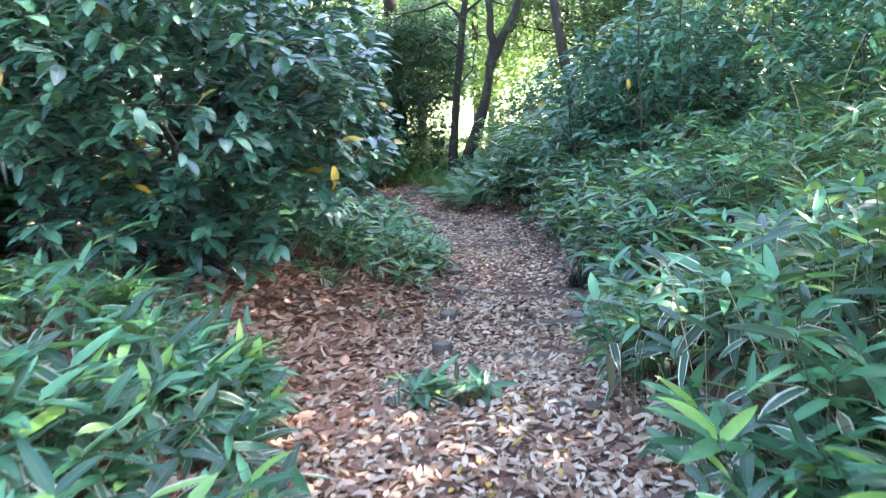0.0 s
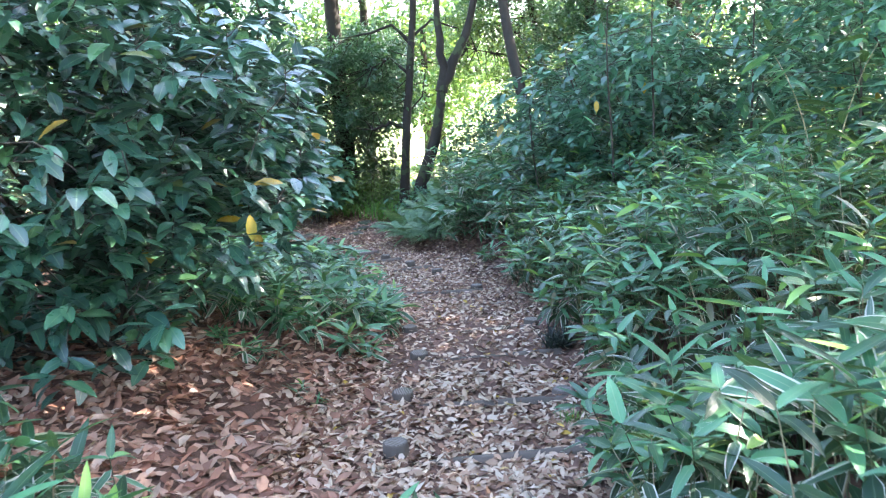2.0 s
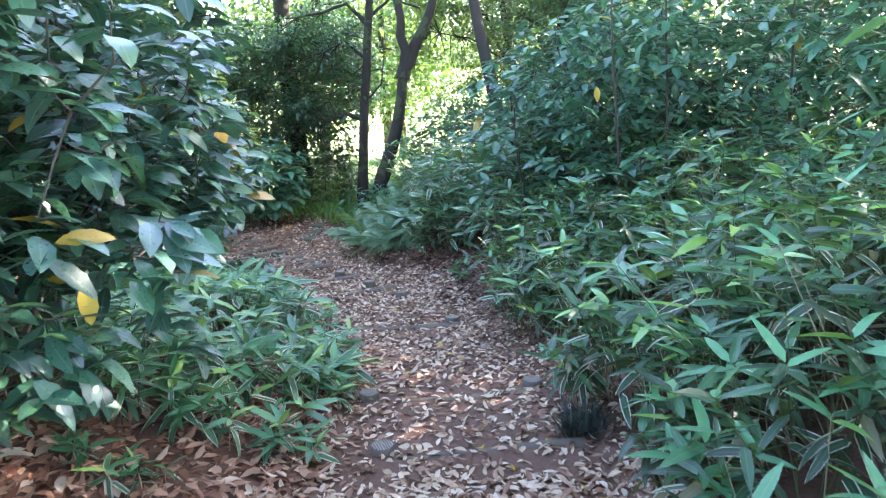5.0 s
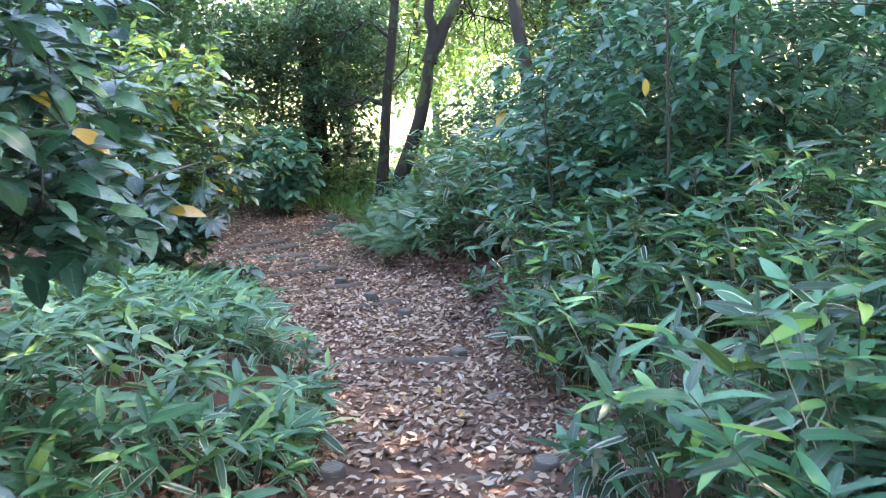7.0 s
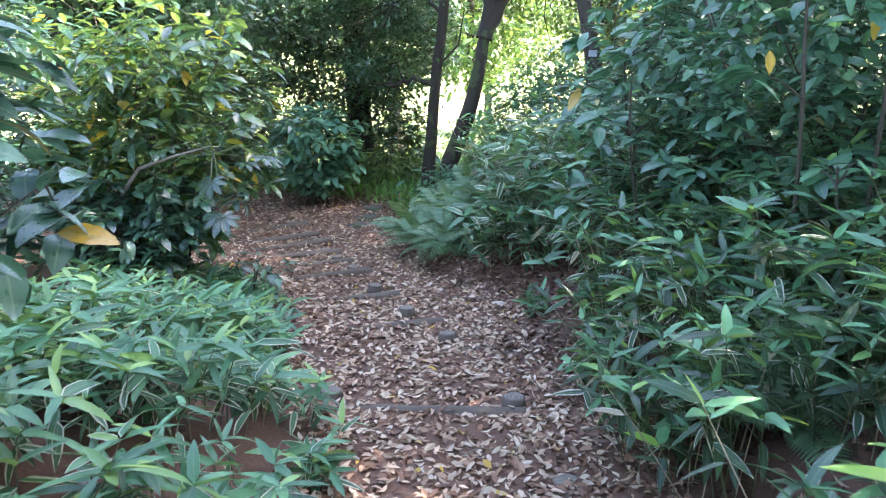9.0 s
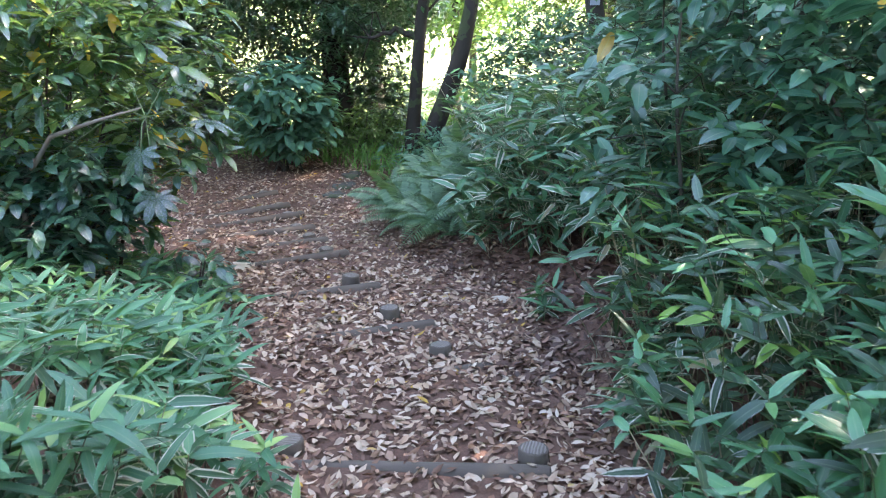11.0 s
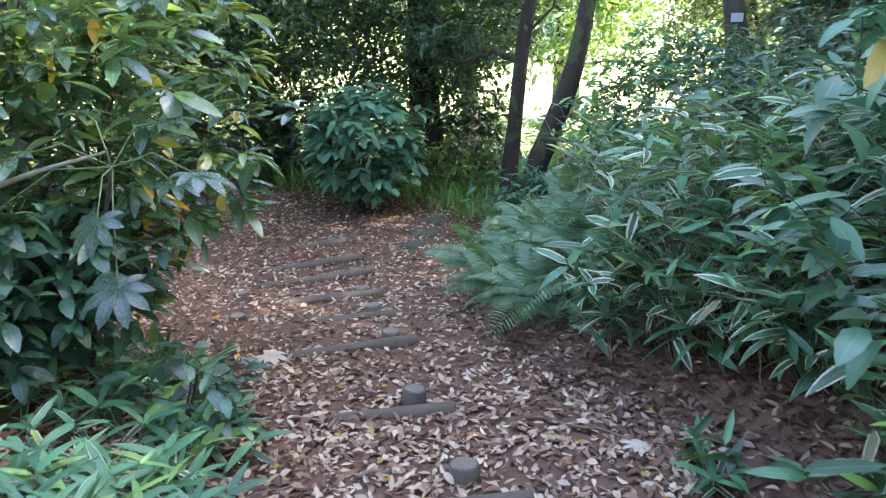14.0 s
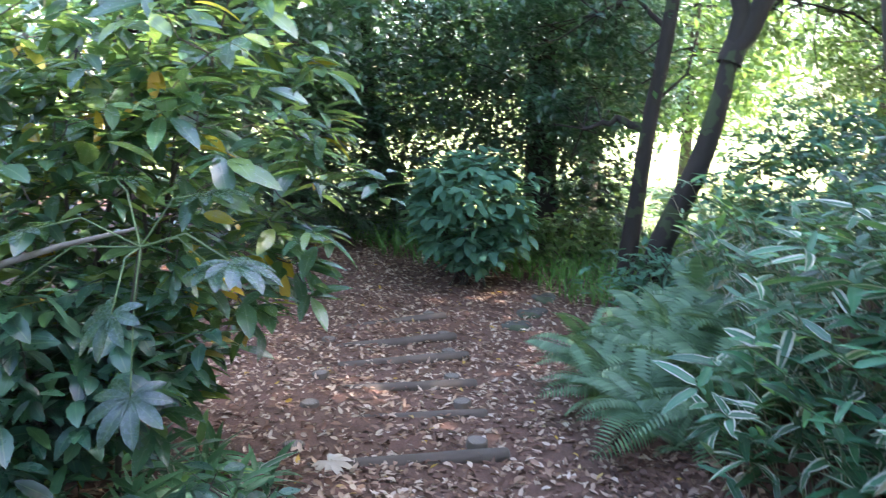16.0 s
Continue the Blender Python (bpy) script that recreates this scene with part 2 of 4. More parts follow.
class Bag:
    """Gathers many small pieces into one mesh."""
    def __init__(self):
        self.V, self.F, self.UV, self.n = [], [], [], 0

    def put(self, V, F, UV=None):
        self.V.append(V), self.F.append(F + self.n)
        self.UV.append(UV if UV is not None else np.zeros((len(V), 2)))
        self.n += len(V)

    def pieces(self, tpl, R, S, T):
        V, F, UV = tpl
        k = len(T)
        W = np.einsum("kij,nj->kni", R * S[:, None, None], V) + T[:, None, :]
        G = F[None] + (np.arange(k) * len(V))[:, None, None]
        self.put(W.reshape(-1, 3), G.reshape(-1, 4), np.tile(UV, (k, 1)))

    def tube(self, P, r, sides=4):
        P = np.asarray(P, float)
        r = np.broadcast_to(np.asarray(r, float), len(P))
        d = np.gradient(P, axis=0)
        d /= np.linalg.norm(d, axis=1, keepdims=True) + 1e-9
        a = np.cross(d, [0.31, 0.95, 0.05])
        a /= np.linalg.norm(a, axis=1, keepdims=True) + 1e-9
        b = np.cross(d, a)
        ang = np.arange(sides) * 2 * np.pi / sides
        V = P[:, None] + r[:, None, None] * (np.cos(ang)[None, :, None] * a[:, None] + np.sin(ang)[None, :, None] * b[:, None])
        i, j = np.meshgrid(np.arange(len(P) - 1), np.arange(sides), indexing="ij")
        k = (j + 1) % sides
        F = np.stack([i * sides + j, i * sides + k, (i + 1) * sides + k, (i + 1) * sides + j], -1).reshape(-1, 4)
        self.put(V.reshape(-1, 3), F)

    def mesh(self, name, mat):
        return make_mesh(name, np.concatenate(self.V), np.concatenate(self.F), np.concatenate(self.UV), [mat])


def part(name, data, parent, label="", kind=""):
    ob = new(name, data)
    ob.parent = parent
    return tagged(ob, label, kind=kind)


def thing(name, at, label, category, group="", kind=""):
    ob = new(name)
    ob.empty_display_size = 0.1
    ob.matrix_basis = Matrix.Translation(at)
    return tagged(ob, label, category, group, kind)


def turns(az, el, roll):
    az, el, roll = (np.asarray(v, float) for v in (az, el, roll))
    ca, sa, ce, se, cr, sr = np.cos(az), np.sin(az), np.cos(el), np.sin(el), np.cos(roll), np.sin(roll)
    o, l = np.zeros_like(az), np.ones_like(az)
    Z = np.stack([np.stack([ca, -sa, o], -1), np.stack([sa, ca, o], -1), np.stack([o, o, l], -1)], -2)
    X = np.stack([np.stack([l, o, o], -1), np.stack([o, ce, -se], -1), np.stack([o, se, ce], -1)], -2)
    Y = np.stack([np.stack([cr, o, sr], -1), np.stack([o, l, o], -1), np.stack([-sr, o, cr], -1)], -2)
    return Z @ X @ Y


def leaf_shape(n, width, peak=0.4, fold=0.25, droop=0.5, teeth=0.0, stalk=0.0, twist=0.0, tip=0.8, oblong=False):
    """A leaf one metre long along +y: rows of left edge, rib and right edge."""
    s = np.linspace(0, 1, n + 1)
    w = np.where(s < peak, np.sin(s / peak * np.pi / 2) ** 0.75, np.cos((s - peak) / (1 - peak) * np.pi / 2) ** tip)
    if oblong:
        w = np.minimum(1.0, (s / .16) ** .7) * np.clip((1 - s) / .42, 0, 1) ** .75
    w = np.maximum(w, 0.02) * width
    if teeth:
        w = w * (1 + teeth * np.where(np.arange(n + 1) % 2, 1, -1))
    th = -droop * s
    step = np.diff(s)
    y = np.concatenate([[0], np.cumsum(np.cos(th[:-1]) * step)]) + stalk
    z = np.concatenate([[0], np.cumsum(np.sin(th[:-1]) * step)])
    V, UV = [], []
    for k in range(n + 1):
        for a in (-1, 0, 1):
            x, up = a * w[k] / 2, fold * abs(a) * w[k] / 2
            c, q = math.cos(twist * s[k]), math.sin(twist * s[k])
            V.append((x * c - up * q, y[k], z[k] + x * q + up * c))
            UV.append((a / 2 + 0.5, s[k]))
    F = [(3 * k + a, 3 * k + a + 1, 3 * k + a + 4, 3 * k + a + 3) for k in range(n) for a in (0, 1)]
    return np.array(V), np.array(F), np.array(UV)


def leaves(parent, name, tpls, R, S, T, mat, near=0, order=None, label=""):
    """Leaves under a thing: those first in order as single parts, the rest joined."""
    at = np.array(parent.matrix_basis.translation)
    which = rng.integers(0, len(tpls), len(T))
    idx = np.argsort(order) if order is not None else np.arange(len(T))
    single, rest = idx[:near], idx[near:]
    if near:
        data = [make_mesh(name, *t, [mat]) for t in tpls]
        for i in single:
            ob = new(name, data[which[i]])
            ob.parent = parent
            M = Matrix((R[i] * S[i]).tolist()).to_4x4()
            M.translation = T[i] - at
            ob.matrix_basis = M
    if len(rest):
        bag = Bag()
        for k, t in enumerate(tpls):
            q = rest[which[rest] == k]
            if len(q):
                bag.pieces(t, R[q], S[q], T[q] - at)
        part("foliage", bag.mesh("foliage", mat), parent, label, "stuff")


def smooth_noise(x, y, f=1.0, seed=0.0):
    return (np.sin(x * 1.7 * f + seed) * np.cos(y * 1.3 * f - seed * 2) + 0.6 * np.sin(x * 3.1 * f - y * 2.3 * f + seed * 3) + 0.4 * np.sin(y * 5.3 * f + x * 4.1 * f)) / 2


# ---- the lie of the land ----
PY = [-60, -3, 0, 3.4, 5, 6, 7.2, 8.4, 10, 12, 13, 14, 15, 16, 17, 19, 22, 24, 30, 40, 60]
PZ = [2.0, .55, .2, -.2, -.5, -.57, -.67, -.79, -.97, -1.15, -1.24, -1.38, -1.5, -1.64, -1.75, -1.75, -1.62, -1.7, -2.7, -4.1, -4.3]
EY = [-4, 3, 4, 5.5, 7.4, 9, 10.5, 12.7, 13.7, 15, 16, 17, 18, 20]
EL = [-.5, -.5, -.5, -.45, -.1, 0, -.35, -1.3, -2.1, -2.8, -3.3, -3.6, -4, -4.5]
ER = [.62, .62, .72, 1.08, 1.2, 1.16, 1.2, 1.3, .58, -.05, -.3, -.3, 0, .4]


def path_left(y): return np.interp(y, EY, EL)
def path_right(y): return np.interp(y, EY, ER)


def ground_z(x, y):
    x, y = np.asarray(x, float), np.asarray(y, float)
    dl, dr = np.maximum(path_left(y) - x, 0), np.maximum(x - path_right(y), 0)
    kl = np.interp(y, [-5, 9, 12, 16, 19], [1, 1, .5, .2, 0])
    kr = np.interp(y, [-5, 12.5, 14, 16.5, 19], [1, 1, 1.15, 1.1, .1])
    steep = np.interp(y, [9, 11.5], [.36, .6])
    z = np.interp(y, PY, PZ) + kl * 0.55 * np.tanh(dl * 0.8) + kr * 0.95 * np.tanh(dr * steep)
    near = np.exp(-((y - 9) / 16) ** 4)
    return z + near * (0.02 * smooth_noise(x, y, 1.3) + 0.008 * smooth_noise(x, y, 5.0, 1.0)) + 0.25 * (1 - near) * smooth_noise(x, y, 0.12)


def axis_lines(a, b, fine, far):
    mid = np.arange(a, b + fine / 2, fine)
    out = [fine]
    while sum(out) < far:
        out.append(out[-1] * 1.22)
    o = np.cumsum(out)
    return np.concatenate([a - o[::-1], mid, b + o])


GX, GY = axis_lines(-4.5, 4.5, 0.07, 700), axis_lines(-1, 21, 0.07, 700)
_x, _y = np.meshgrid(GX, GY)
_V = np.stack([_x, _y, ground_z(_x, _y)], -1).reshape(-1, 3)
_i, _j = np.meshgrid(np.arange(len(GY) - 1), np.arange(len(GX) - 1), indexing="ij")
_k = _i * len(GX) + _j
_F = np.stack([_k, _k + 1, _k + len(GX) + 1, _k + len(GX)], -1).reshape(-1, 4)
ground = new("ground", make_mesh("ground", _V, _F, None, [SOIL]))
tagged(ground, "reddish brown woodland soil falling away to a sunlit lawn", "ground", kind="structure")

# ---- log steps ----
def rounded_log(radius, length, name):
    """A log along x with bevelled, slightly uneven ends."""
    bm = bmesh.new()
    sides, rows = 14, [(-.5, .82), (-.49, .97), (-.25, 1.02), (0, 0.99), (.25, 1.03), (.49, .96), (.5, .8)]
    rings = []
    for u, k in rows:
        rings.append([bm.verts.new((u * length, radius * k * math.cos(a) * (1 + 0.04 * math.sin(3 * a + u * 7)), radius * k * math.sin(a))) for a in
                      [2 * math.pi * i / sides for i in range(sides)]])
    for a, b in zip(rings, rings[1:]):
        for i in range(sides):
            f = bm.faces.new((a[i], a[(i + 1) % sides], b[(i + 1) % sides], b[i]))
            f.smooth = True
    for ring in (rings[0][::-1], rings[-1]):
        bm.faces.new(ring).material_index = 1
    bmesh.ops.recalc_face_normals(bm, faces=bm.faces)
    me = bpy.data.meshes.new(name)
    bm.to_mesh(me)
    bm.free()
    me.materials.append(LOGSIDE), me.materials.append(LOGEND)
    return me


def cut_disc(radius):
    """The sawn face of a log, a thin bevelled disc across x."""
    bm = bmesh.new()
    rings = [[bm.verts.new((x, radius * k * math.cos(2 * math.pi * i / 14), radius * k * math.sin(2 * math.pi * i / 14))) for i in range(14)] for x, k in ((-.002, .78), (-.0015, .8), (.0015, .8), (.002, .78))]
    for a, b in zip(rings, rings[1:]):
        for i in range(14):
            bm.faces.new((a[i], a[(i + 1) % 14], b[(i + 1) % 14], b[i]))
    bm.faces.new(rings[0][::-1]), bm.faces.new(rings[-1])
    bmesh.ops.recalc_face_normals(bm, faces=bm.faces)
    me = bpy.data.meshes.new("cut_end")
    bm.to_mesh(me)
    bm.free()
    me.materials.append(LOGEND)
    return me


STAKE, CUT = rounded_log(0.07, 0.34, "stake"), cut_disc(0.07)


def log_step(x0, y0, x1, y1, stakes, rise=0.05, r=0.055):
    """A log laid across the path from its left to its right end, with stakes on its far side."""
    a, b = Vector((x0, y0, float(ground_z(x0, y0)))), Vector((x1, y1, float(ground_z(x1, y1))))
    a.z, b.z = a.z + rise - .03 - r, b.z + rise + (.022 if y0 > 9 else -.004) - r
    mid = (a + b) / 2
    st = thing("log_step", mid, "weathered grey log step with round stakes, half buried in leaves", "log step", "log steps of the path")
    d = b - a
    lg = part("log", rounded_log(r, d.length, "log"), st)
    cut = part("cut_end", CUT, lg, "paler ringed cut end")
    cut.matrix_basis = Matrix.Translation((d.length / 2 + .001, 0, 0)) @ Matrix.Scale(r / .07, 4)
    lg.matrix_basis = Matrix.Rotation(math.atan2(d.y, d.x), 4, "Z") @ Matrix.Rotation(-math.asin(d.z / d.length), 4, "Y")
    for sx, sy, top in stakes:
        sk = part("stake", STAKE, st)
        part("cut_end", CUT, sk, "paler ringed cut end").matrix_basis = Matrix.Translation((-.171, 0, 0))
        sk.matrix_basis = Matrix.Translation(Vector((sx, sy, float(ground_z(sx, sy)) + top - .004 - 0.17)) - mid) @ pose(0, 0, 0, rng.uniform(-4, 4), 90 + rng.uniform(-4, 4), rng.uniform(0, 360))


log_step(-.4, 3.72, .75, 3.62, [(-.3, 3.84, .03)], .03)
log_step(0, 4.98, .98, 4.92, [(-.07, 5.1, .08), (.93, 5.03, .04)], .035)
log_step(-.05, 5.86, 1.0, 5.8, [(-.03, 5.98, .06), (.98, 5.9, .04)], .03)
log_step(.1, 6.88, 1.22, 6.82, [(.1, 7.0, .05), (1.2, 6.96, .05)], .03)
log_step(.02, 7.8, 1.12, 7.74, [(.04, 7.88, .05), (1.11, 7.85, .06)], .02)
log_step(.0, 8.85, 1.0, 8.82, [(1.0, 8.95, .02)], .02)
log_step(-.3, 9.98, .9, 9.86, [(-.25, 10.09, .07), (.84, 9.98, .07)], .02)
log_step(-.2, 10.95, .75, 11.1, [(.46, 11.3, .07)], .0)
log_step(-.75, 11.55, .42, 11.88, [(.12, 12.0, .09), (-.85, 11.65, .02)], .03)
log_step(-1.2, 12.45, .0, 12.83, [(-.24, 12.9, .1), (-1.19, 12.69, .04)], .03)
log_step(-1.45, 13.6, -.38, 14.16, [(-.6, 14.25, .08), (-1.64, 13.83, .03)], .05)
log_step(-1.65, 14.5, -.68, 14.99, [(-.88, 15.12, .06), (-1.9, 14.66, .04)], .03)
log_step(-1.85, 15.2, -.92, 15.75, [(-1.16, 15.92, .04), (-2.13, 15.41, .05)], .05)
log_step(-2.2, 15.95, -1.18, 16.62, [(-1.4, 16.75, .04)], .06)
log_step(-2.5, 16.65, -1.48, 17.36, [(-1.62, 17.42, .04), (-2.65, 16.8, .03)], .05)
log_step(-2.7, 17.4, -1.75, 18.0, [(-1.95, 18.05, .03)], .04)

# ---- dwarf bamboo (sasa) ----
SASA_LEAF = [leaf_shape(6, w, 0.3, f, d, twist=t, oblong=True) for w, f, d, t in ((.2, .3, .25, 0), (.22, .2, .5, .25), (.18, .35, .08, -.2), (.21, .2, .75, .15))]


def sasa_thicket(name, label, xs, ys, count, keep, height, near, size=(.15, .25), order=None, gaps=.35, over=0.0, mat=None, old=None):
    """Culms that stand in a stretch of the plan, each with a fan of long leaves on top."""
    x, y = rng.uniform(*xs, count), rng.uniform(*ys, count)
    ok = keep(x, y) & (rng.uniform(0, 1, count) < gaps + (1 - gaps) * (smooth_noise(x, y, 3.2, 4.0) + .8 * smooth_noise(x, y, 1.3, 9.0) > -.15))
    x, y = x[ok], y[ok]
    z = ground_z(x, y)
    h = height(x, y) * rng.uniform(.6, 1.2, len(x))
    base = thing(name, (float(np.mean(x)), float(np.mean(y)), float(np.min(z))), label, "dwarf bamboo", "dwarf bamboo beside the path")
    at = np.array(base.matrix_basis.translation)
    bag, T, az, el, S, aged = Bag(), [], [], [], [], []
    for i in range(len(x)):
        foot = np.array([x[i], y[i], z[i] - .02])
        lean = rng.normal(0, .17, 2) + [over * rng.uniform(0, 1), 0]
        top = foot + np.array([lean[0] * h[i], lean[1] * h[i], h[i]])
        bag.tube(np.array([foot, foot * .45 + top * .55 + [0, 0, .02], top]) - at, [.0035, .003, .002], 3)
        n = rng.integers(6, 11)
        a0, big = rng.uniform(0, 6.28), rng.uniform(*size)
        for k in range(n):
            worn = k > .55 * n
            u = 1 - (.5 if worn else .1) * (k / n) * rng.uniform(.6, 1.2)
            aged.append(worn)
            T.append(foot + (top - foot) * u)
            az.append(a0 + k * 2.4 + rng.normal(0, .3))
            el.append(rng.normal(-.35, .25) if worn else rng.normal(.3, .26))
            S.append(big * rng.uniform(.7, 1.1))
    part("culm_layer", bag.mesh("culm_layer", CULM), base, "thin green bamboo culms", "stuff")
    T, S, aged = np.array(T), np.array(S), np.array(aged)
    R = turns(az, el, rng.normal(0, .35, len(T)))
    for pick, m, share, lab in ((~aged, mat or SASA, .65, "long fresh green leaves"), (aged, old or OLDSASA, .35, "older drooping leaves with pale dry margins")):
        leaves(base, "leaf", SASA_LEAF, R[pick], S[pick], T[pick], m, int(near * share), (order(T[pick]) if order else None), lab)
    return base


def right_of(x, y): return x - path_right(y)
def left_of(x, y): return path_left(y) - x


def on_bank(x, y):
    """The bank right of the path: thinner away from the edge, bare under the overhang at the bend and round the stake."""
    d = right_of(x, y)
    edge = d > .12 + .12 * smooth_noise(x, y, 2.0)
    bare = (y > 11.25) & (y < 13.3) & (d < np.interp(y, [11.25, 11.6, 12.5, 13.3], [.2, .7, .5, .2]))
    pit = (((x - 1.5) / .62) ** 2 + ((y - 4.95) / .42) ** 2 < 1) | (((x - 1.75) / .6) ** 2 + ((y - 7.9) / .5) ** 2 < 1)
    return edge & (x > .55 + .35 * (y > 13)) & ~bare & ~pit & (rng.uniform(0, 1, len(x)) < np.exp(-np.maximum(d - 1.2, 0) * .45))


for nm, y0, y1, n, near in (("sasa_thicket", 0.9, 5.6, 3700, 300), ("sasa_thicket", 5.6, 10.2, 3300, 300), ("sasa_thicket", 10.2, 13.9, 2400, 280), ("sasa_thicket", 13.9, 18.3, 1300, 150)):
    sasa_thicket(nm, "dense waist-low dwarf bamboo thicket on the bank above the path", (0.7, 5.6), (y0, y1), n, on_bank,
                 lambda x, y: .24 + .1 * ((y > 2.4) & (y < 3.6)) - .1 * (y < 2.0) - .06 * ((y > 3.6) & (y < 4.7)) + (.4 - .2 * (y < 4.5)) * np.clip(right_of(x, y) / .45, 0, 1) + .15 * smooth_noise(x, y, .9, 2.0) + .2 * (smooth_noise(x, y, 2.4, 6.0) > .12) + .1 * (y > 11.3) - .12 * ((y > 9.6) & (y < 11.3)),
                 near, size=(.15, .235), order=lambda T: right_of(T[:, 0], T[:, 1]), gaps=.3, over=-.3)
sasa_thicket("sasa_thicket", "dwarf bamboo with pale-edged leaves hanging over the bend", (.75, 3.0), (11.7, 14.0), 330,
             lambda x, y: (right_of(x, y) > np.interp(y, [11.7, 12.6, 13.4], [.65, .4, .2])) & (x > .85), lambda x, y: .28 + .55 * np.clip(right_of(x, y) - .2, 0, 1), 280, (.19, .29), lambda T: right_of(T[:, 0], T[:, 1]), gaps=1, over=-.75, mat=PALESTRIPED, old=PALESTRIPED)
sasa_thicket("sasa_patch", "low dwarf bamboo patch spreading over brown leaf litter", (-3.4, -.5), (1.3, 3.95), 900,
             lambda x, y: left_of(x, y) > .1 + .45 * np.clip(y - 2.9, 0, 1), lambda x, y: .13 + .17 * np.clip(left_of(x, y), 0, 1), 280, (.14, .24),
             order=lambda T: left_of(T[:, 0], T[:, 1]), gaps=.5, old=OLDSTRIPED)
sasa_thicket("sasa_patch", "low dwarf bamboo patch under the glossy shrub at the path edge", (-2.4, .05), (6.75, 11.2), 1150,
             lambda x, y: (left_of(x, y) > .05 + .1 * smooth_noise(x, y, 2.3, 1.0) + .2 * (y > 9.7)) & (left_of(x, y) < 2.0), lambda x, y: .14 - .05 * (y > 9.5) + .17 * np.clip(left_of(x, y) / .6, 0, 1) + .1 * smooth_noise(x, y, 1.7, 3.0), 280,
             (.14, .24), lambda T: left_of(T[:, 0], T[:, 1]), over=.3, mat=STRIPED, old=OLDSTRIPED, gaps=.2)
sasa_thicket("sasa_patch", "sparse dwarf bamboo with pale striped leaves beside the steps", (-2.9, -.3), (10.9, 13.4), 330,
             lambda x, y: (left_of(x, y) > .1 - .3 * (y > 11.6)) & (x < -.75 - .25 * (y > 12.4)) & (left_of(x, y) < 1.7), lambda x, y: .13 + .14 * np.clip(left_of(x, y), 0, 1), 250,
             order=lambda T: left_of(T[:, 0], T[:, 1]), over=.3, mat=STRIPED, old=OLDSTRIPED, gaps=.3)
sasa_thicket("sasa_tuft", "small dwarf bamboo tuft growing behind the first log step", (-.3, .16), (3.72, 3.98), 20,
             lambda x, y: x > -9, lambda x, y: .13 + 0 * x, 120, (.11, .18), gaps=1)
sasa_thicket("sasa_tuft", "tiny dwarf bamboo seedling in leaf litter", (-.66, -.5), (5.75, 5.9), 4,
             lambda x, y: x > -9, lambda x, y: .07 + 0 * x, 40, (.07, .11), gaps=1)
sasa_thicket("sasa_tuft", "loose dwarf bamboo tuft in the hollow of the bank", (1.15, 1.9), (4.55, 4.75), 12,
             lambda x, y: x > -9, lambda x, y: .18 + 0 * x, 60, (.15, .22), gaps=1)
sasa_thicket("sasa_tuft", "sparse dwarf bamboo fans over a dark hollow in the bank", (1.35, 2.0), (7.5, 8.1), 10,
             lambda x, y: x > -9, lambda x, y: .2 + 0 * x, 60, (.16, .23), gaps=1)
sasa_thicket("sasa_tuft", "small dwarf bamboo tuft at the thicket's foot", (1.12, 1.32), (11.9, 12.3), 6,
             lambda x, y: x > -9, lambda x, y: .2 + 0 * x, 40, (.14, .2), gaps=1)

# ---- broad-leaved shrubs ----
BROAD = [leaf_shape(8, w, .48, f, d, teeth=.05, stalk=.06) for w, f, d in ((.40, .2, .5), (.36, .3, .25), (.43, .15, .9))]
NARROW = [leaf_shape(7, w, .5, f, d, stalk=.05) for w, f, d in ((.30, .25, .4), (.27, .2, .8), (.33, .3, .15))]


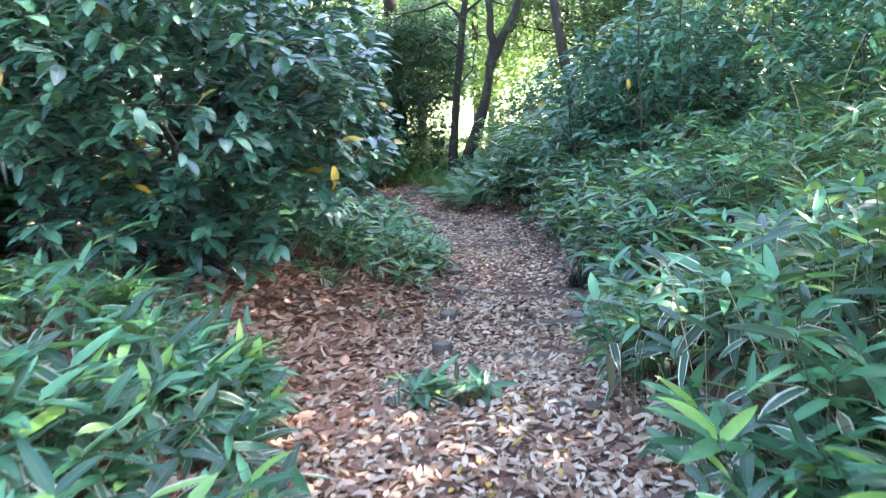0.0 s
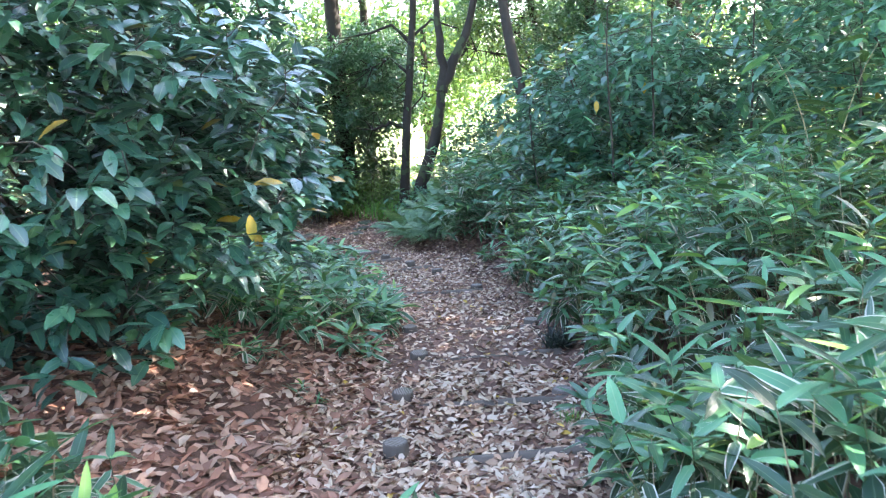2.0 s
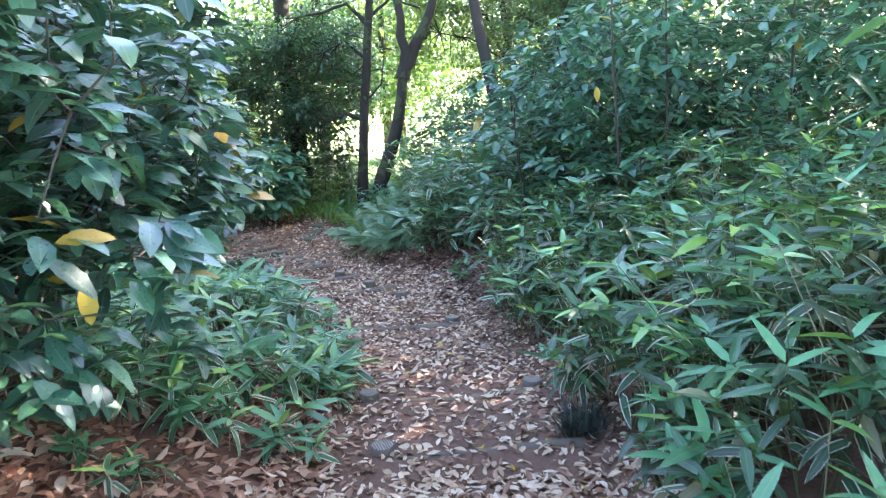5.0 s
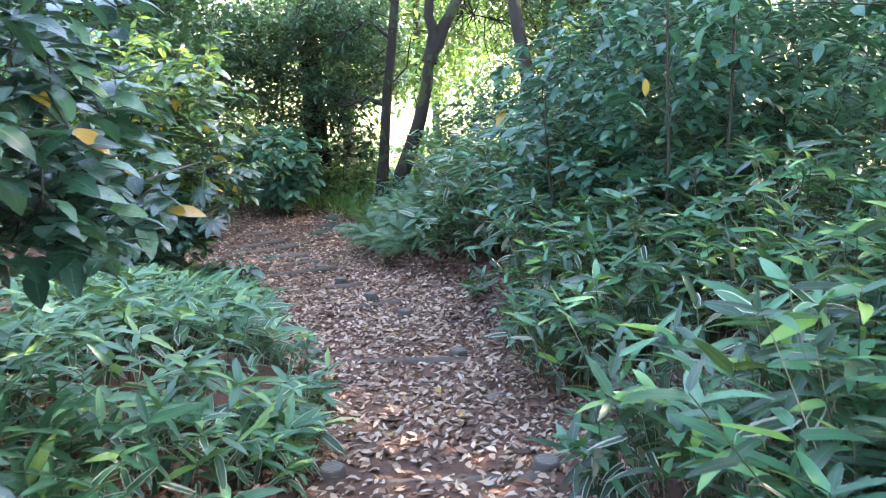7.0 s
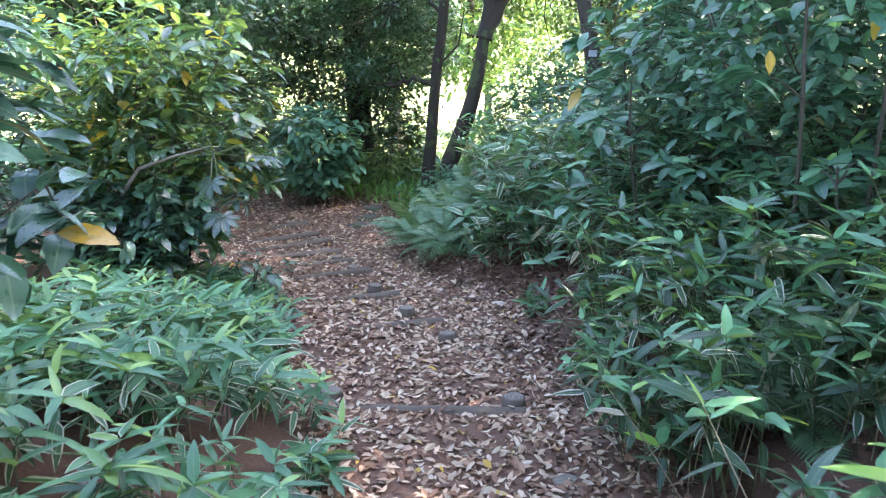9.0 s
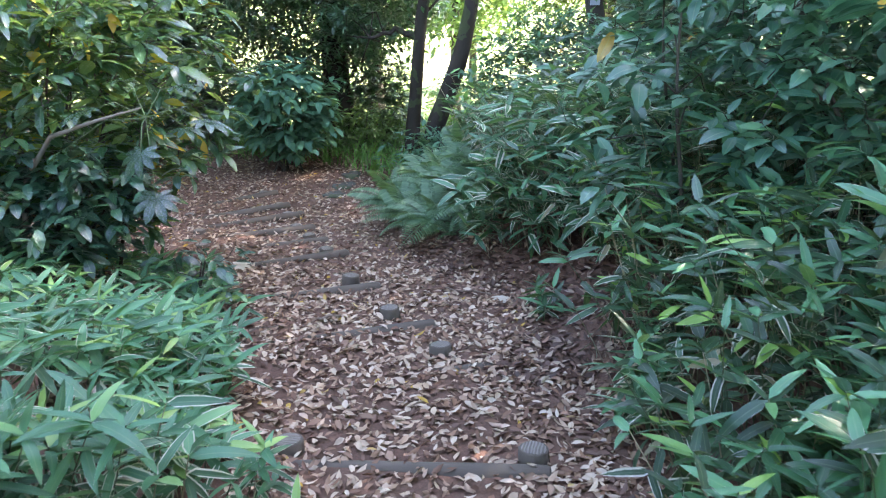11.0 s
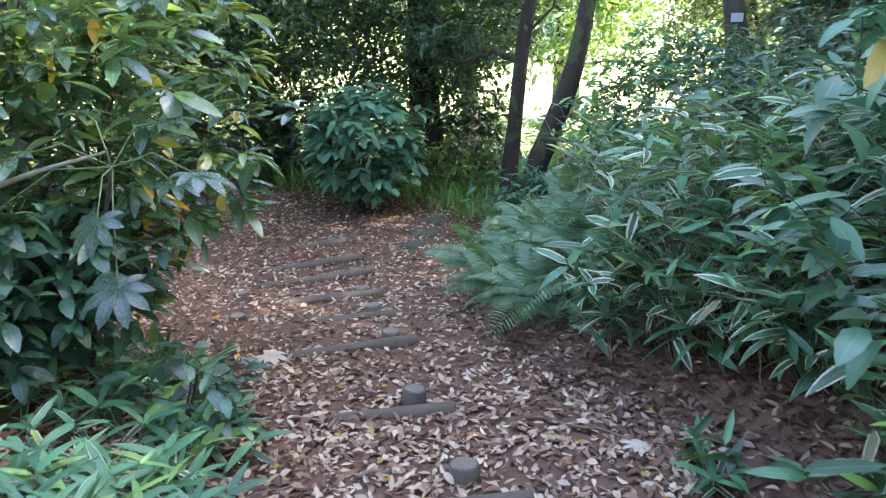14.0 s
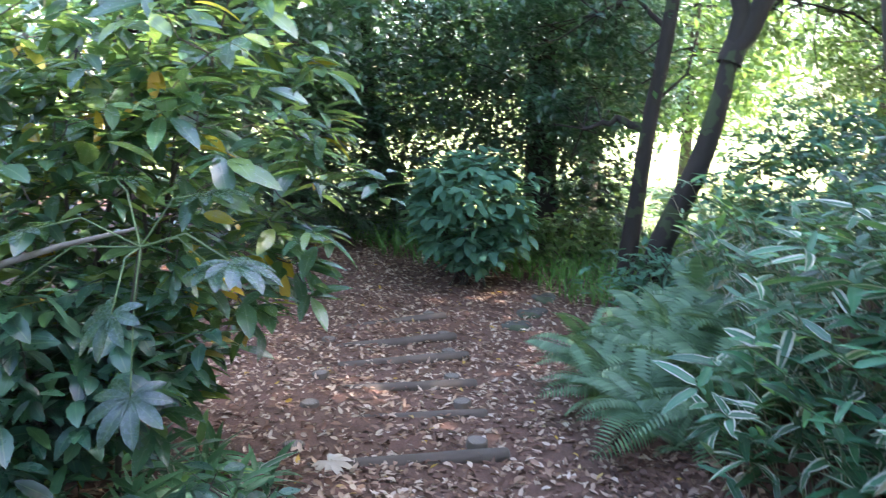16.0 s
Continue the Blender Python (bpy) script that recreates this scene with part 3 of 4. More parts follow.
def shrub(name, label, base, centre, radii, tips, mat, tpls, size, near=0, keep=None, stems=7, order=None, fill=.5, category="shrub", per=(5, 9), sag=0.0):
    foot = np.array([base[0], base[1], float(ground_z(base[0], base[1])) - .03])
    sh = thing(name, foot, label, category)
    c, r = np.array(centre), np.array(radii)
    d = rng.normal(0, 1, (tips, 3))
    d /= np.linalg.norm(d, axis=1, keepdims=True)
    P = c + d * r * rng.uniform(fill, 1, (tips, 1)) ** .6 * (1 + .16 * np.sin(d[:, :1] * 5 + d[:, 1:2] * 7 + d[:, 2:] * 4))
    P = P[P[:, 2] > ground_z(P[:, 0], P[:, 1]) + .12]
    if keep:
        P = P[keep(P)]
    nodes = []
    for k in range(stems):
        e = c + np.clip(rng.normal(0, .42, 3), -.5, .5) * r + [0, 0, .2 * r[2]]
        s = foot + np.append(rng.normal(0, .16 * min(r[0], 1), 2), 0)
        e[2] = max(e[2], s[2] + .35)
        u = np.linspace(0, 1, 8)[:, None]
        L = s + (e - s) * u + np.sin(u * np.pi) * np.clip(rng.normal(0, .1, 3), -.12, .12) * r + np.sin(u * 9 + k) * .02
        stem = Bag()
        stem.tube(L - foot, np.linspace(.013, .004, 8) * (1 + .3 * min(r[2], 2)), 5)
        part("stem", stem.mesh("stem", TWIG), sh)
        nodes.append(L[2:])
    nodes = np.concatenate(nodes)
    wood = Bag()
    P = P[np.argsort(((P[:, None] - nodes[None, ::3]) ** 2).sum(2).min(1))]
    grown, count = np.concatenate([nodes, P, P]), len(nodes)
    for p in P:
        q = grown[np.argmin(((grown[:count] - p) ** 2).sum(1))]
        m = (p + q) / 2 + np.array([0, 0, -.02]) + rng.normal(0, .12, 3) * np.linalg.norm(p - q)
        wood.tube(np.array([q, m, p]) - foot, [.0045, .0035, .002], 3)
        grown[count], grown[count + 1] = p, m
        count += 2
    part("twigwork", wood.mesh("twigwork", TWIG), sh, "thin dark twigs", "stuff")
    k = rng.integers(*per, len(P))
    i = np.repeat(np.arange(len(P)), k)
    n = len(i)
    out = (P - c) / r
    T = P[i] + rng.normal(0, .02, (n, 3)) - [0, 0, .0] + np.stack([0 * i, 0 * i, -rng.uniform(0, .1, n)], -1)
    az = rng.uniform(0, 6.28, n)
    lean = np.arctan2(-out[i, 0], out[i, 1])
    az = np.where(rng.uniform(0, 1, n) < .45, lean + rng.normal(0, .7, n), az)
    el = rng.normal(-.05 - sag, .3, n)
    S = rng.uniform(*size, n)
    leaves(sh, "leaf", tpls, turns(az, el, rng.normal(0, .28, n)), S, T, mat, near, order(T) if order else None)
    return sh


def over_steps(P):
    """The ragged underside of the shrub, higher towards the steps."""
    return P[:, 2] > np.maximum(-.75, -.25 + .85 * (P[:, 0] + 1.38)) + .08 * np.sin(P[:, 1] * 9)


shrub("aucuba_shrub", "large glossy dark green broad-leaved shrub overhanging leaf litter", (-1.75, 6.2), (-2.15, 6.0, 1.2), (1.75, 1.9, 1.5), 1900, AUCUBA, BROAD,
      (.12, .19), 300, lambda P: (P[:, 0] < -.42) & ((P[:, 0] > -2.65) | (P[:, 2] > 1.35)) & ((P[:, 1] > 4.7) | (P[:, 2] > 1.0)) & (P[:, 2] > .1 - .2 * (P[:, 0] < -2.0) + .25 * (P[:, 1] > 6.6) + .3 * (P[:, 0] > -1.3)), order=lambda T: -T[:, 0] + abs(T[:, 1] - 5.5) * .5, stems=12, fill=.2)
shrub("aucuba_shrub", "glossy broad-leaved shrub leaning over the bamboo patch", (-1.7, 7.5), (-1.5, 7.3, .95), (1.05, .85, .95), 480, AUCUBA, BROAD, (.13, .2), 150,
      lambda P: (P[:, 0] < -.55) & (P[:, 2] > .6), stems=6, fill=.2, order=lambda T: -T[:, 0])
shrub("seedling", "small broad-leaved seedling among striped bamboo", (-1.2, 12.15), (-1.2, 12.15, -.75), (.3, .25, .12), 10, AUCUBA, BROAD, (.1, .16), 60, stems=2)
shrub("sapling_thicket", "dark saplings filling the wood's edge", (8.4, 8.0), (8.4, 8.0, 1.5), (1.5, 3.2, 2.2), 700, AUCUBA, BROAD, (.18, .28), stems=8, fill=.2)
shrub("sapling_thicket", "dark saplings filling the wood's edge", (8.2, 16.0), (8.2, 16.0, 1.3), (1.6, 3.2, 2.4), 800, AUCUBA, BROAD, (.18, .28), stems=8, fill=.2)
shrub("sapling_thicket", "dark saplings filling the wood's edge", (5.6, 19.0), (5.6, 19.2, .9), (1.5, 1.3, 1.8), 600, AUCUBA, BROAD, (.15, .24), stems=8, fill=.2)
shrub("fatsia_thicket", "mixed evergreen shrub with yellowing leaves overhanging the steps", (-2.5, 13.3), (-2.35, 13.2, .35), (1.3, 1.0, 1.35), 560, OLIVE, BROAD[:1] + NARROW,
      (.15, .25), 300, over_steps, order=lambda T: -T[:, 0] + abs(T[:, 1] - 12.5) * .5, stems=9, fill=.15)
shrub("evergreen_shrub", "dark broad-leaved evergreen bush behind the bamboo", (-2.4, 12.4), (-2.25, 12.35, -.42), (.95, .55, .5), 300, AUCUBA, BROAD, (.12, .18), 60, over_steps, stems=5, fill=.2)
shrub("sapling_thicket", "blue-green broad-leaved saplings with thin upright stems above bamboo", (3.0, 11.0), (3.2, 11.7, .75), (1.8, 1.6, 1.35), 900, SAPLING, BROAD,
      (.12, .2), 200, lambda P: P[:, 2] > -.15, stems=10, order=lambda T: T[:, 0] + abs(T[:, 1] - 11), fill=.2)
shrub("sapling_thicket", "blue-green broad-leaved saplings crowding the top of the bank", (5.4, 9.0), (5.5, 9.2, 1.2), (1.8, 2.4, 1.5), 1000, SAPLING, BROAD, (.13, .21), 60, stems=9, fill=.2)
shrub("sapling_thicket", "tall dark saplings behind the bank", (5.6, 14.0), (5.4, 14.0, 1.0), (2.4, 2.2, 1.9), 1100, SAPLING, BROAD, (.15, .23), stems=9, fill=.2)
shrub("evergreen_shrub", "dark evergreen bush at the bend", (3.0, 16.4), (3.0, 16.4, .0), (1.4, 1.1, 1.0), 600, AUCUBA, NARROW, (.11, .18), stems=7, fill=.2)
shrub("evergreen_shrub", "dark shaded evergreen bush behind the glossy shrub", (-4.6, 7.5), (-4.6, 7.8, 1.2), (1.7, 2.4, 1.7), 1000, AUCUBA, BROAD, (.14, .22), stems=9, fill=.2)
shrub("evergreen_shrub", "shaded evergreen bush among bamboo and leaf litter", (-4.5, 6.6), (-4.4, 6.6, .9), (1.3, 1.2, 1.5), 900, DARKTREE, BROAD, (.14, .22), stems=7, fill=.2)
shrub("evergreen_shrub", "dark evergreen bush beside the leaf-strewn clearing", (-5.0, 13.0), (-5.0, 13.2, .6), (1.7, 2.2, 1.7), 900, AUCUBA, NARROW, (.14, .22), stems=9, fill=.2)
shrub("evergreen_shrub", "low dark evergreen bush at the clearing's far edge", (-6.4, 18.5), (-6.4, 18.6, -.2), (1.6, 1.8, 1.5), 700, AUCUBA, NARROW, (.14, .22), stems=8, fill=.2)
for x, y, rx, rz, n in ((-3.3, 21.6, 1.0, .8, 330), (-.5, 22.2, .9, .75, 300), (-5.2, 20.4, .9, .7, 300), (-4.3, 21.3, 1.1, 1.0, 420), (1.7, 21.0, .8, .45, 200)):
    shrub("evergreen_shrub", "dark undergrowth bush between the far tree trunks", (x, y), (x, y, float(ground_z(x, y)) + rz * .85), (rx, .6, rz), n, DARKTREE, NARROW, (.13, .21), stems=5, fill=.2)
shrub("low_shrub", "low leafy undergrowth around the tree feet", (.75, 18.5), (.75, 18.5, -1.25), (1.0, .5, .42), 230, TEAL, NARROW, (.1, .17), stems=5, fill=.2)
shrub("low_shrub", "low leafy undergrowth around the tree feet", (-.6, 20.6), (-.6, 20.6, -1.25), (.9, .5, .5), 200, LIMETREE, NARROW, (.1, .17), stems=5, fill=.2)
shrub("hydrangea_shrub", "dull blue-green round shrub with soft broad leaves", (-1.8, 19.5), (-1.85, 19.5, -.68), (.78, .65, .74), 270, TEAL, BROAD, (.18, .29), 150, stems=9,
      order=lambda T: T[:, 1], sag=.03)
shrub("willow_shrub", "grey-green fine-leaved bush lit from behind", (2.4, 19.0), (2.4, 19.0, -.3), (1.4, .9, 1.05), 1200, TEAL, NARROW, (.1, .17), stems=7)
shrub("evergreen_shrub", "dark evergreen bush behind the tagged tree", (4.6, 20.0), (4.5, 20.0, .5), (1.2, .7, 1.5), 520, AUCUBA, BROAD, (.13, .2), stems=7, fill=.2)

# ---- ferns ----
def fern_frond():
    pin = leaf_shape(3, .2, .3, .1, .5)
    V, F, UV, n = [], [], [], 0
    s = np.linspace(.1, 1, 25)
    th = .75 - 1.6 * s
    yy = np.cumsum(np.cos(th)) / 25
    zz = np.cumsum(np.sin(th)) / 25
    for k in range(25):
        ln = .19 * math.sin(min(1, (s[k] + .05) * 1.0) * math.pi) ** .7 + .03
        for sd in (-1, 1):
            R = turns(-sd * 1.25, -.12, 0.0)
            V.append(pin[0] * ln @ R.T + [0, yy[k], zz[k]])
            F.append(pin[1] + n), UV.append(pin[2])
            n += len(pin[0])
    bag = Bag()
    bag.put(np.concatenate(V), np.concatenate(F), np.concatenate(UV))
    bag.tube(np.stack([0 * yy, yy, zz], -1), np.linspace(.008, .0025, 25), 3)
    return bag.mesh("frond", FERN)


FROND = fern_frond()


def fern(x, y, fronds, size, lift=.5):
    f = thing("fern", (x, y, float(ground_z(x, y))), "arching green fern clump at the edge of the bamboo", "fern", "ferns by the path")
    for k in range(int(fronds * 1.5)):
        fr = part("frond", FROND, f)
        s = size * rng.uniform(.75, 1.2) * (1 if size > .4 else .7)
        fr.matrix_basis = Matrix.LocRotScale(Vector((0, 0, .02)), Euler((rng.normal(lift - .1, .38), rng.normal(0, .22), k * 2.4 + rng.normal(0, .3))), Vector((s, s, s)))


for x, y, n, s in ((.3, 14.6, 14, .66), (.7, 14.45, 15, .7), (.02, 15.2, 15, .66), (.4, 15.2, 16, .7), (.85, 15.0, 14, .7), (-.12, 15.9, 14, .62), (.3, 16.0, 14, .7), (.95, 14.2, 12, .62),
                   (2.0, 8.9, 13, .6), (2.35, 9.2, 13, .65), (1.75, 9.3, 10, .5), (.75, 15.8, 12, .68), (.45, 14.2, 6, .35)):
    fern(x + (.16 if y > 12 else 0), y, n, s)

# ---- dead leaves ----
DEAD = [leaf_shape(3, w, .45, f, d, twist=t) for w, f, d, t in ((.42, .5, .9, .3), (.36, -.4, -.7, -.4), (.48, .2, .5, .6), (.4, .6, -.4, .2))]


def litter(name, label, count, xs, ys, keep, mat, size, near=0):
    x, y = rng.uniform(*xs, count), rng.uniform(*ys, count)
    ok = keep(x, y)
    x, y = x[ok], y[ok]
    ob = thing(name, (float(np.mean(x)), float(np.mean(y)), float(ground_z(np.mean(x), np.mean(y)))), label, "leaf litter", kind="stuff")
    n = len(x)
    T = np.stack([x, y, ground_z(x, y) + rng.uniform(.004, .022, n)], -1)
    leaves(ob, "dead_leaf", DEAD, turns(rng.uniform(0, 6.28, n), rng.normal(0, .22, n), rng.normal(0, .3, n)), rng.uniform(*size, n), T, mat, near, abs(y - 3) + abs(x - .3))


def on_path(x, y): return (x > path_left(y) - .25 - .8 * (y > 9.8)) & (x < path_right(y) + .3 - .45 * (y > 11))


litter("path_litter", "tan and pale brown fallen leaves scattered over the path", 25000, (-2, 1.6), (.8, 12.5),
       lambda x, y: on_path(x, y) & (rng.uniform(0, 1, len(x)) < .8 + .4 * smooth_noise(x, y, 2.2)), LITTER, (.04, .08), 300)
litter("path_litter", "thick pale fallen leaves on the upper steps", 9000, (-.9, 1.3), (1.0, 6.5), on_path, LITTER, (.045, .085), 100)
litter("path_litter", "pale fallen leaves on the lower path", 7000, (-1.8, 1.7), (8.0, 13.6), on_path, LOWLITTER, (.045, .08))
litter("bank_litter", "reddish brown fallen leaves under the shrub", 11500, (-3.6, -.2), (1.5, 7.6),
       lambda x, y: left_of(x, y) > -.2, REDLITTER, (.065, .125), 250)
litter("clearing_litter", "brown fallen leaves covering the clearing and lower steps", 26000, (-5.5, 1.4), (12.3, 21.5),
       lambda x, y: (x > path_left(y) - 1) & (x < path_right(y) + .4), LOWLITTER, (.045, .085))
# dark leaves along the path's right edge paint the shade of the overhang
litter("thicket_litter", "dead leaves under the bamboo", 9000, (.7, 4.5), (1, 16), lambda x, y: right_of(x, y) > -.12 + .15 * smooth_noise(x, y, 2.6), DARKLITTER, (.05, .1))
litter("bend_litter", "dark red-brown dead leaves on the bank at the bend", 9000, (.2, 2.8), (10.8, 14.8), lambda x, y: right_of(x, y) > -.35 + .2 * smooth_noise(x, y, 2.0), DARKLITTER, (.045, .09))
litter("wood_litter", "scattered dead leaves on the floor of the wood", 16000, (-12, 12), (-8, 22), lambda x, y: (x < path_left(y) - 1) | (x > 3) | (y < 1.2), REDLITTER, (.08, .16))

# ---- trees ----
TREELEAF = [leaf_shape(2, w, .45, .25, .5) for w in (.42, .5, .36)]


def tree(name, label, trunk, radius, limbs, crowns, mat, size, bark=BARK, leaf_count=110, extra=None, group="trees of the wood"):
    """trunk: points from the foot up; limbs: further branches; crowns: (centre, radii, clumps)."""
    foot = Vector(trunk[0])
    foot.z = float(ground_z(foot.x, foot.y)) - .05
    tr = thing(name, foot, label, "tree", group)
    f = np.array(foot)

    def smooth(pts, n):
        pts = np.array(pts, float)
        t, u = np.arange(len(pts)), np.linspace(0, len(pts) - 1, n)
        return np.stack([np.interp(u, t, pts[:, k]) for k in range(3)], -1)
    pts = [(*foot,), *trunk[1:]]
    bag = Bag()
    P = smooth(pts, 14)
    P[1:-1] += rng.normal(0, radius * .05, (12, 3)) * [1, 1, 0]
    r = radius * np.linspace(1, .55, 14)
    r[0] *= 1.45
    r[1] *= 1.12
    bag.tube(P - f, r, 10)
    part("trunk", bag.mesh("trunk", bark), tr)
    wood = [P[4:]]
    for lp, lr in limbs:
        bag = Bag()
        L = smooth(lp, 9)
        L[1:-1] += rng.normal(0, lr * .25, (7, 3))
        bag.tube(L - f, lr * np.linspace(1, .4, 9), 7)
        part("limb", bag.mesh("limb", bark), tr)
        wood.append(L[5:])
    wood = np.concatenate(wood)
    twigs, T, cen = Bag(), [], []
    for c, rad, clumps in crowns:
        c, rad = np.array(c), np.array(rad)
        d = rng.normal(0, 1, (clumps, 3))
        d /= np.linalg.norm(d, axis=1, keepdims=True)
        Q = c + d * rad * rng.uniform(.25, 1, (clumps, 1)) ** .5
        for q in Q:
            src = wood[np.argmin(((wood - q) ** 2).sum(1) * rng.uniform(.7, 1.3, len(wood)))]
            mid = (src + q) / 2 + rng.normal(0, .15, 3)
            twigs.tube(np.array([src, mid, q]) - f, [.014, .01, .004], 4)
            n = int(leaf_count * rng.uniform(.6, 1.4))
            T.append(q + rng.normal(0, 1, (n, 3)) * rad.min() * .2 * [1.2, 1.2, .7])
    if T:
        part("twigwork", twigs.mesh("twigwork", bark), tr, kind="stuff")
        T = np.concatenate(T)
        n = len(T)
        bag = Bag()
        which = rng.integers(0, 3, n)
        R, S = turns(rng.uniform(0, 6.28, n), rng.normal(-.2, .5, n), rng.normal(0, .5, n)), rng.uniform(*size, n)
        for k in range(3):
            q = which == k
            bag.pieces(TREELEAF[k], R[q], S[q], T[q] - f)
        part("crown", bag.mesh("crown", mat), tr, kind="stuff")
    return tr


tree("slender_tree", "slender dark-barked tree with thin crooked branches", [(.12, 20, 0), (.27, 20, .2), (.45, 20, 1.7), (.6, 20, 3), (.9, 20.2, 7)], .115,
     [([(.25, 20, .3), (-.1, 20, .45), (-.5, 19.9, .3)], .06), ([(.42, 20, 1.5), (0, 20, 1.9), (-.4, 20, 1.7)], .035), ([(.5, 20, 2.2), (.1, 20, 2.6), (-.9, 20, 2.4)], .05),
      ([(.5, 20, 2.3), (1.0, 20.1, 2.7), (1.6, 20.2, 2.5)], .04), ([(.3, 20, .6), (.7, 20.1, 1.0), (.8, 20.1, 1.6)], .025)],
     [((.6, 20.5, 6), (2.4, 2.4, 1.8), 45), ((-.5, 20.6, 1.4), (1.2, .8, 1.5), 60)], DARKTREE, (.09, .15), leaf_count=70)
tree("forked_tree", "leaning thick grey-brown tree that forks into two limbs", [(.36, 19.2, 0), (.5, 19.2, -1.02), (.79, 19.2, -.27), (.96, 19.2, .28), (1.06, 19.2, .87), (1.14, 19.2, 1.3)], .165,
     [([(1.12, 19.2, 1.1), (1.13, 19.2, 1.8), (1.1, 19.2, 2.7), (.95, 19.3, 6)], .12), ([(1.1, 19.2, 1.1), (1.28, 19.2, 1.45), (1.5, 19.2, 1.9), (1.85, 19.2, 2.7), (2.6, 19.4, 6)], .15)],
     [((1.9, 19.8, 6.5), (2.8, 2.4, 1.8), 50)], DARKTREE, (.1, .16))
tree("tagged_tree", "straight grey-brown tree beyond the saplings", [(3.2, 19.8, 0), (3.1, 19.8, .3), (2.95, 19.8, 1.1), (2.65, 19.8, 2.6), (2.3, 19.8, 7)], .17, [],
     [((2.6, 20, 7), (2.6, 2.6, 2), 45)], DARKTREE, (.1, .16), bark_material("brown_bark", (0.035, 0.028, 0.024), (0.1, 0.085, 0.07)))
tree("evergreen_tree", "dense dark evergreen tree with low hanging foliage", [(-1.25, 22, 0), (-1.3, 22, .4), (-1.37, 22, 2), (-1.4, 22, 7)], .28, [],
     [((-1.3, 21.7, 1.0), (1.8, 1.2, 1.7), 90), ((-1.4, 22, 6), (2.8, 2.6, 2.4), 50)], DARKTREE, (.1, .17), leaf_count=170)
tree("evergreen_tree", "dense dark evergreen tree with low hanging foliage", [(-3.6, 22.2, 0), (-3.75, 22.2, -.8), (-4.2, 22.2, .5), (-4.3, 22.2, 6)], .14, [],
     [((-3.7, 22, 1.1), (1.8, 1.2, 1.7), 90), ((-4, 22, 6), (2.6, 2.4, 2.4), 45)], DARKTREE, (.1, .17), leaf_count=170)
tree("evergreen_tree", "dense dark evergreen tree beside the clearing", [(-5.1, 21, 0), (-5.0, 21, .3), (-5, 21, 2), (-5, 21, 7)], .3, [],
     [((-5.7, 21, 1.1), (1.7, 1.6, 1.9), 90), ((-5.5, 21, 6), (2.6, 2.6, 2.6), 45)], DARKTREE, (.1, .17), leaf_count=170)
tree("evergreen_tree", "dark evergreen tree beside the clearing with low foliage", [(-4.7, 16.6, 0), (-4.7, 16.6, 2), (-4.6, 16.6, 6)], .17, [],
     [((-4.1, 17.2, 2.7), (2.2, 1.3, 1.9), 120), ((-4.6, 16.6, 5.5), (2.2, 2, 1.8), 40)], DARKTREE, (.1, .18), leaf_count=130)
tree("evergreen_tree", "dark evergreen tree behind the glossy shrubs", [(-7.2, 11, 0), (-7.2, 11, 2), (-7.1, 11, 6)], .2, [],
     [((-7.0, 11, 2.8), (2.2, 2.4, 2.3), 110)], DARKTREE, (.12, .2), leaf_count=120)
tree("evergreen_tree", "dark evergreen tree on the lawn's edge", [(-.7, 24.3, 0), (-.7, 24.3, 2), (-.6, 24.3, 6)], .16, [],
     [((-.4, 24.2, 1.6), (1.3, .9, 1.5), 60), ((-.6, 24.3, 5), (2.4, 2, 2), 40)], DARKTREE, (.1, .17), leaf_count=110)
tree("evergreen_tree", "dark evergreen tree overhanging the lawn", [(4.4, 24, 0), (4.2, 24, 2), (3.6, 24, 6)], .16, [],
     [((3.2, 23.8, 3.0), (1.9, .9, 1.1), 60), ((3.4, 24, 5.5), (2.4, 2, 1.6), 40)], DARKTREE, (.1, .17), leaf_count=90)
tree("evergreen_tree", "dense dark evergreen tree behind the grey-green bush", [(5.0, 21.5, 0), (5.0, 21.5, 2), (5.1, 21.5, 7)], .2, [],
     [((4.9, 21.3, 1.8), (1.5, 1.1, 1.9), 80), ((5, 21.5, 6), (2.4, 2.2, 2), 40)], DARKTREE, (.1, .17), leaf_count=130)
for x, y in ((7.3, 22), (8.2, 23)):
    tree("evergreen_tree", "brown-trunked tree among the saplings", [(x, y, 0), (x, y, 2), (x + .2, y, 7)], .26, [], [((x, y, 5), (2.8, 2.6, 3.4), 70)], DARKTREE, (.12, .2))
# out-of-view trees added on the sun's side; their crowns block it from the path
for x, y in ((6.0, -1.5), (6.3, 3.5), (6.0, 8.5), (7.5, 13.4), (7.1, 18.4)):
    tree("unseen_shade_tree", "unseen tall evergreen tree added to keep sun off the path", [(x + 1.5, y, 0), (x + 1.3, y, 2), (x, y, 7)], .25, [],
         [((x + (.3 if y > 10 else 0), y, 7.4), (4.2 if y > 10 else 5.2, 3.2 if y > 10 else 2.9, 2.4), 230)], DARKTREE, (.16, .26), leaf_count=90)
# one more added out of view: its low crown cuts skylight on the shrub
tree("unseen_shade_tree", "unseen evergreen tree added to darken the glossy shrub from above", [(-5.6, 6.6, 0), (-5.5, 6.5, 2.0), (-4.4, 6.2, 4.2)], .14, [],
     [((-3.7, 6.0, 4.3), (1.9, 2.6, .9), 120)], DARKTREE, (.16, .26), leaf_count=90)
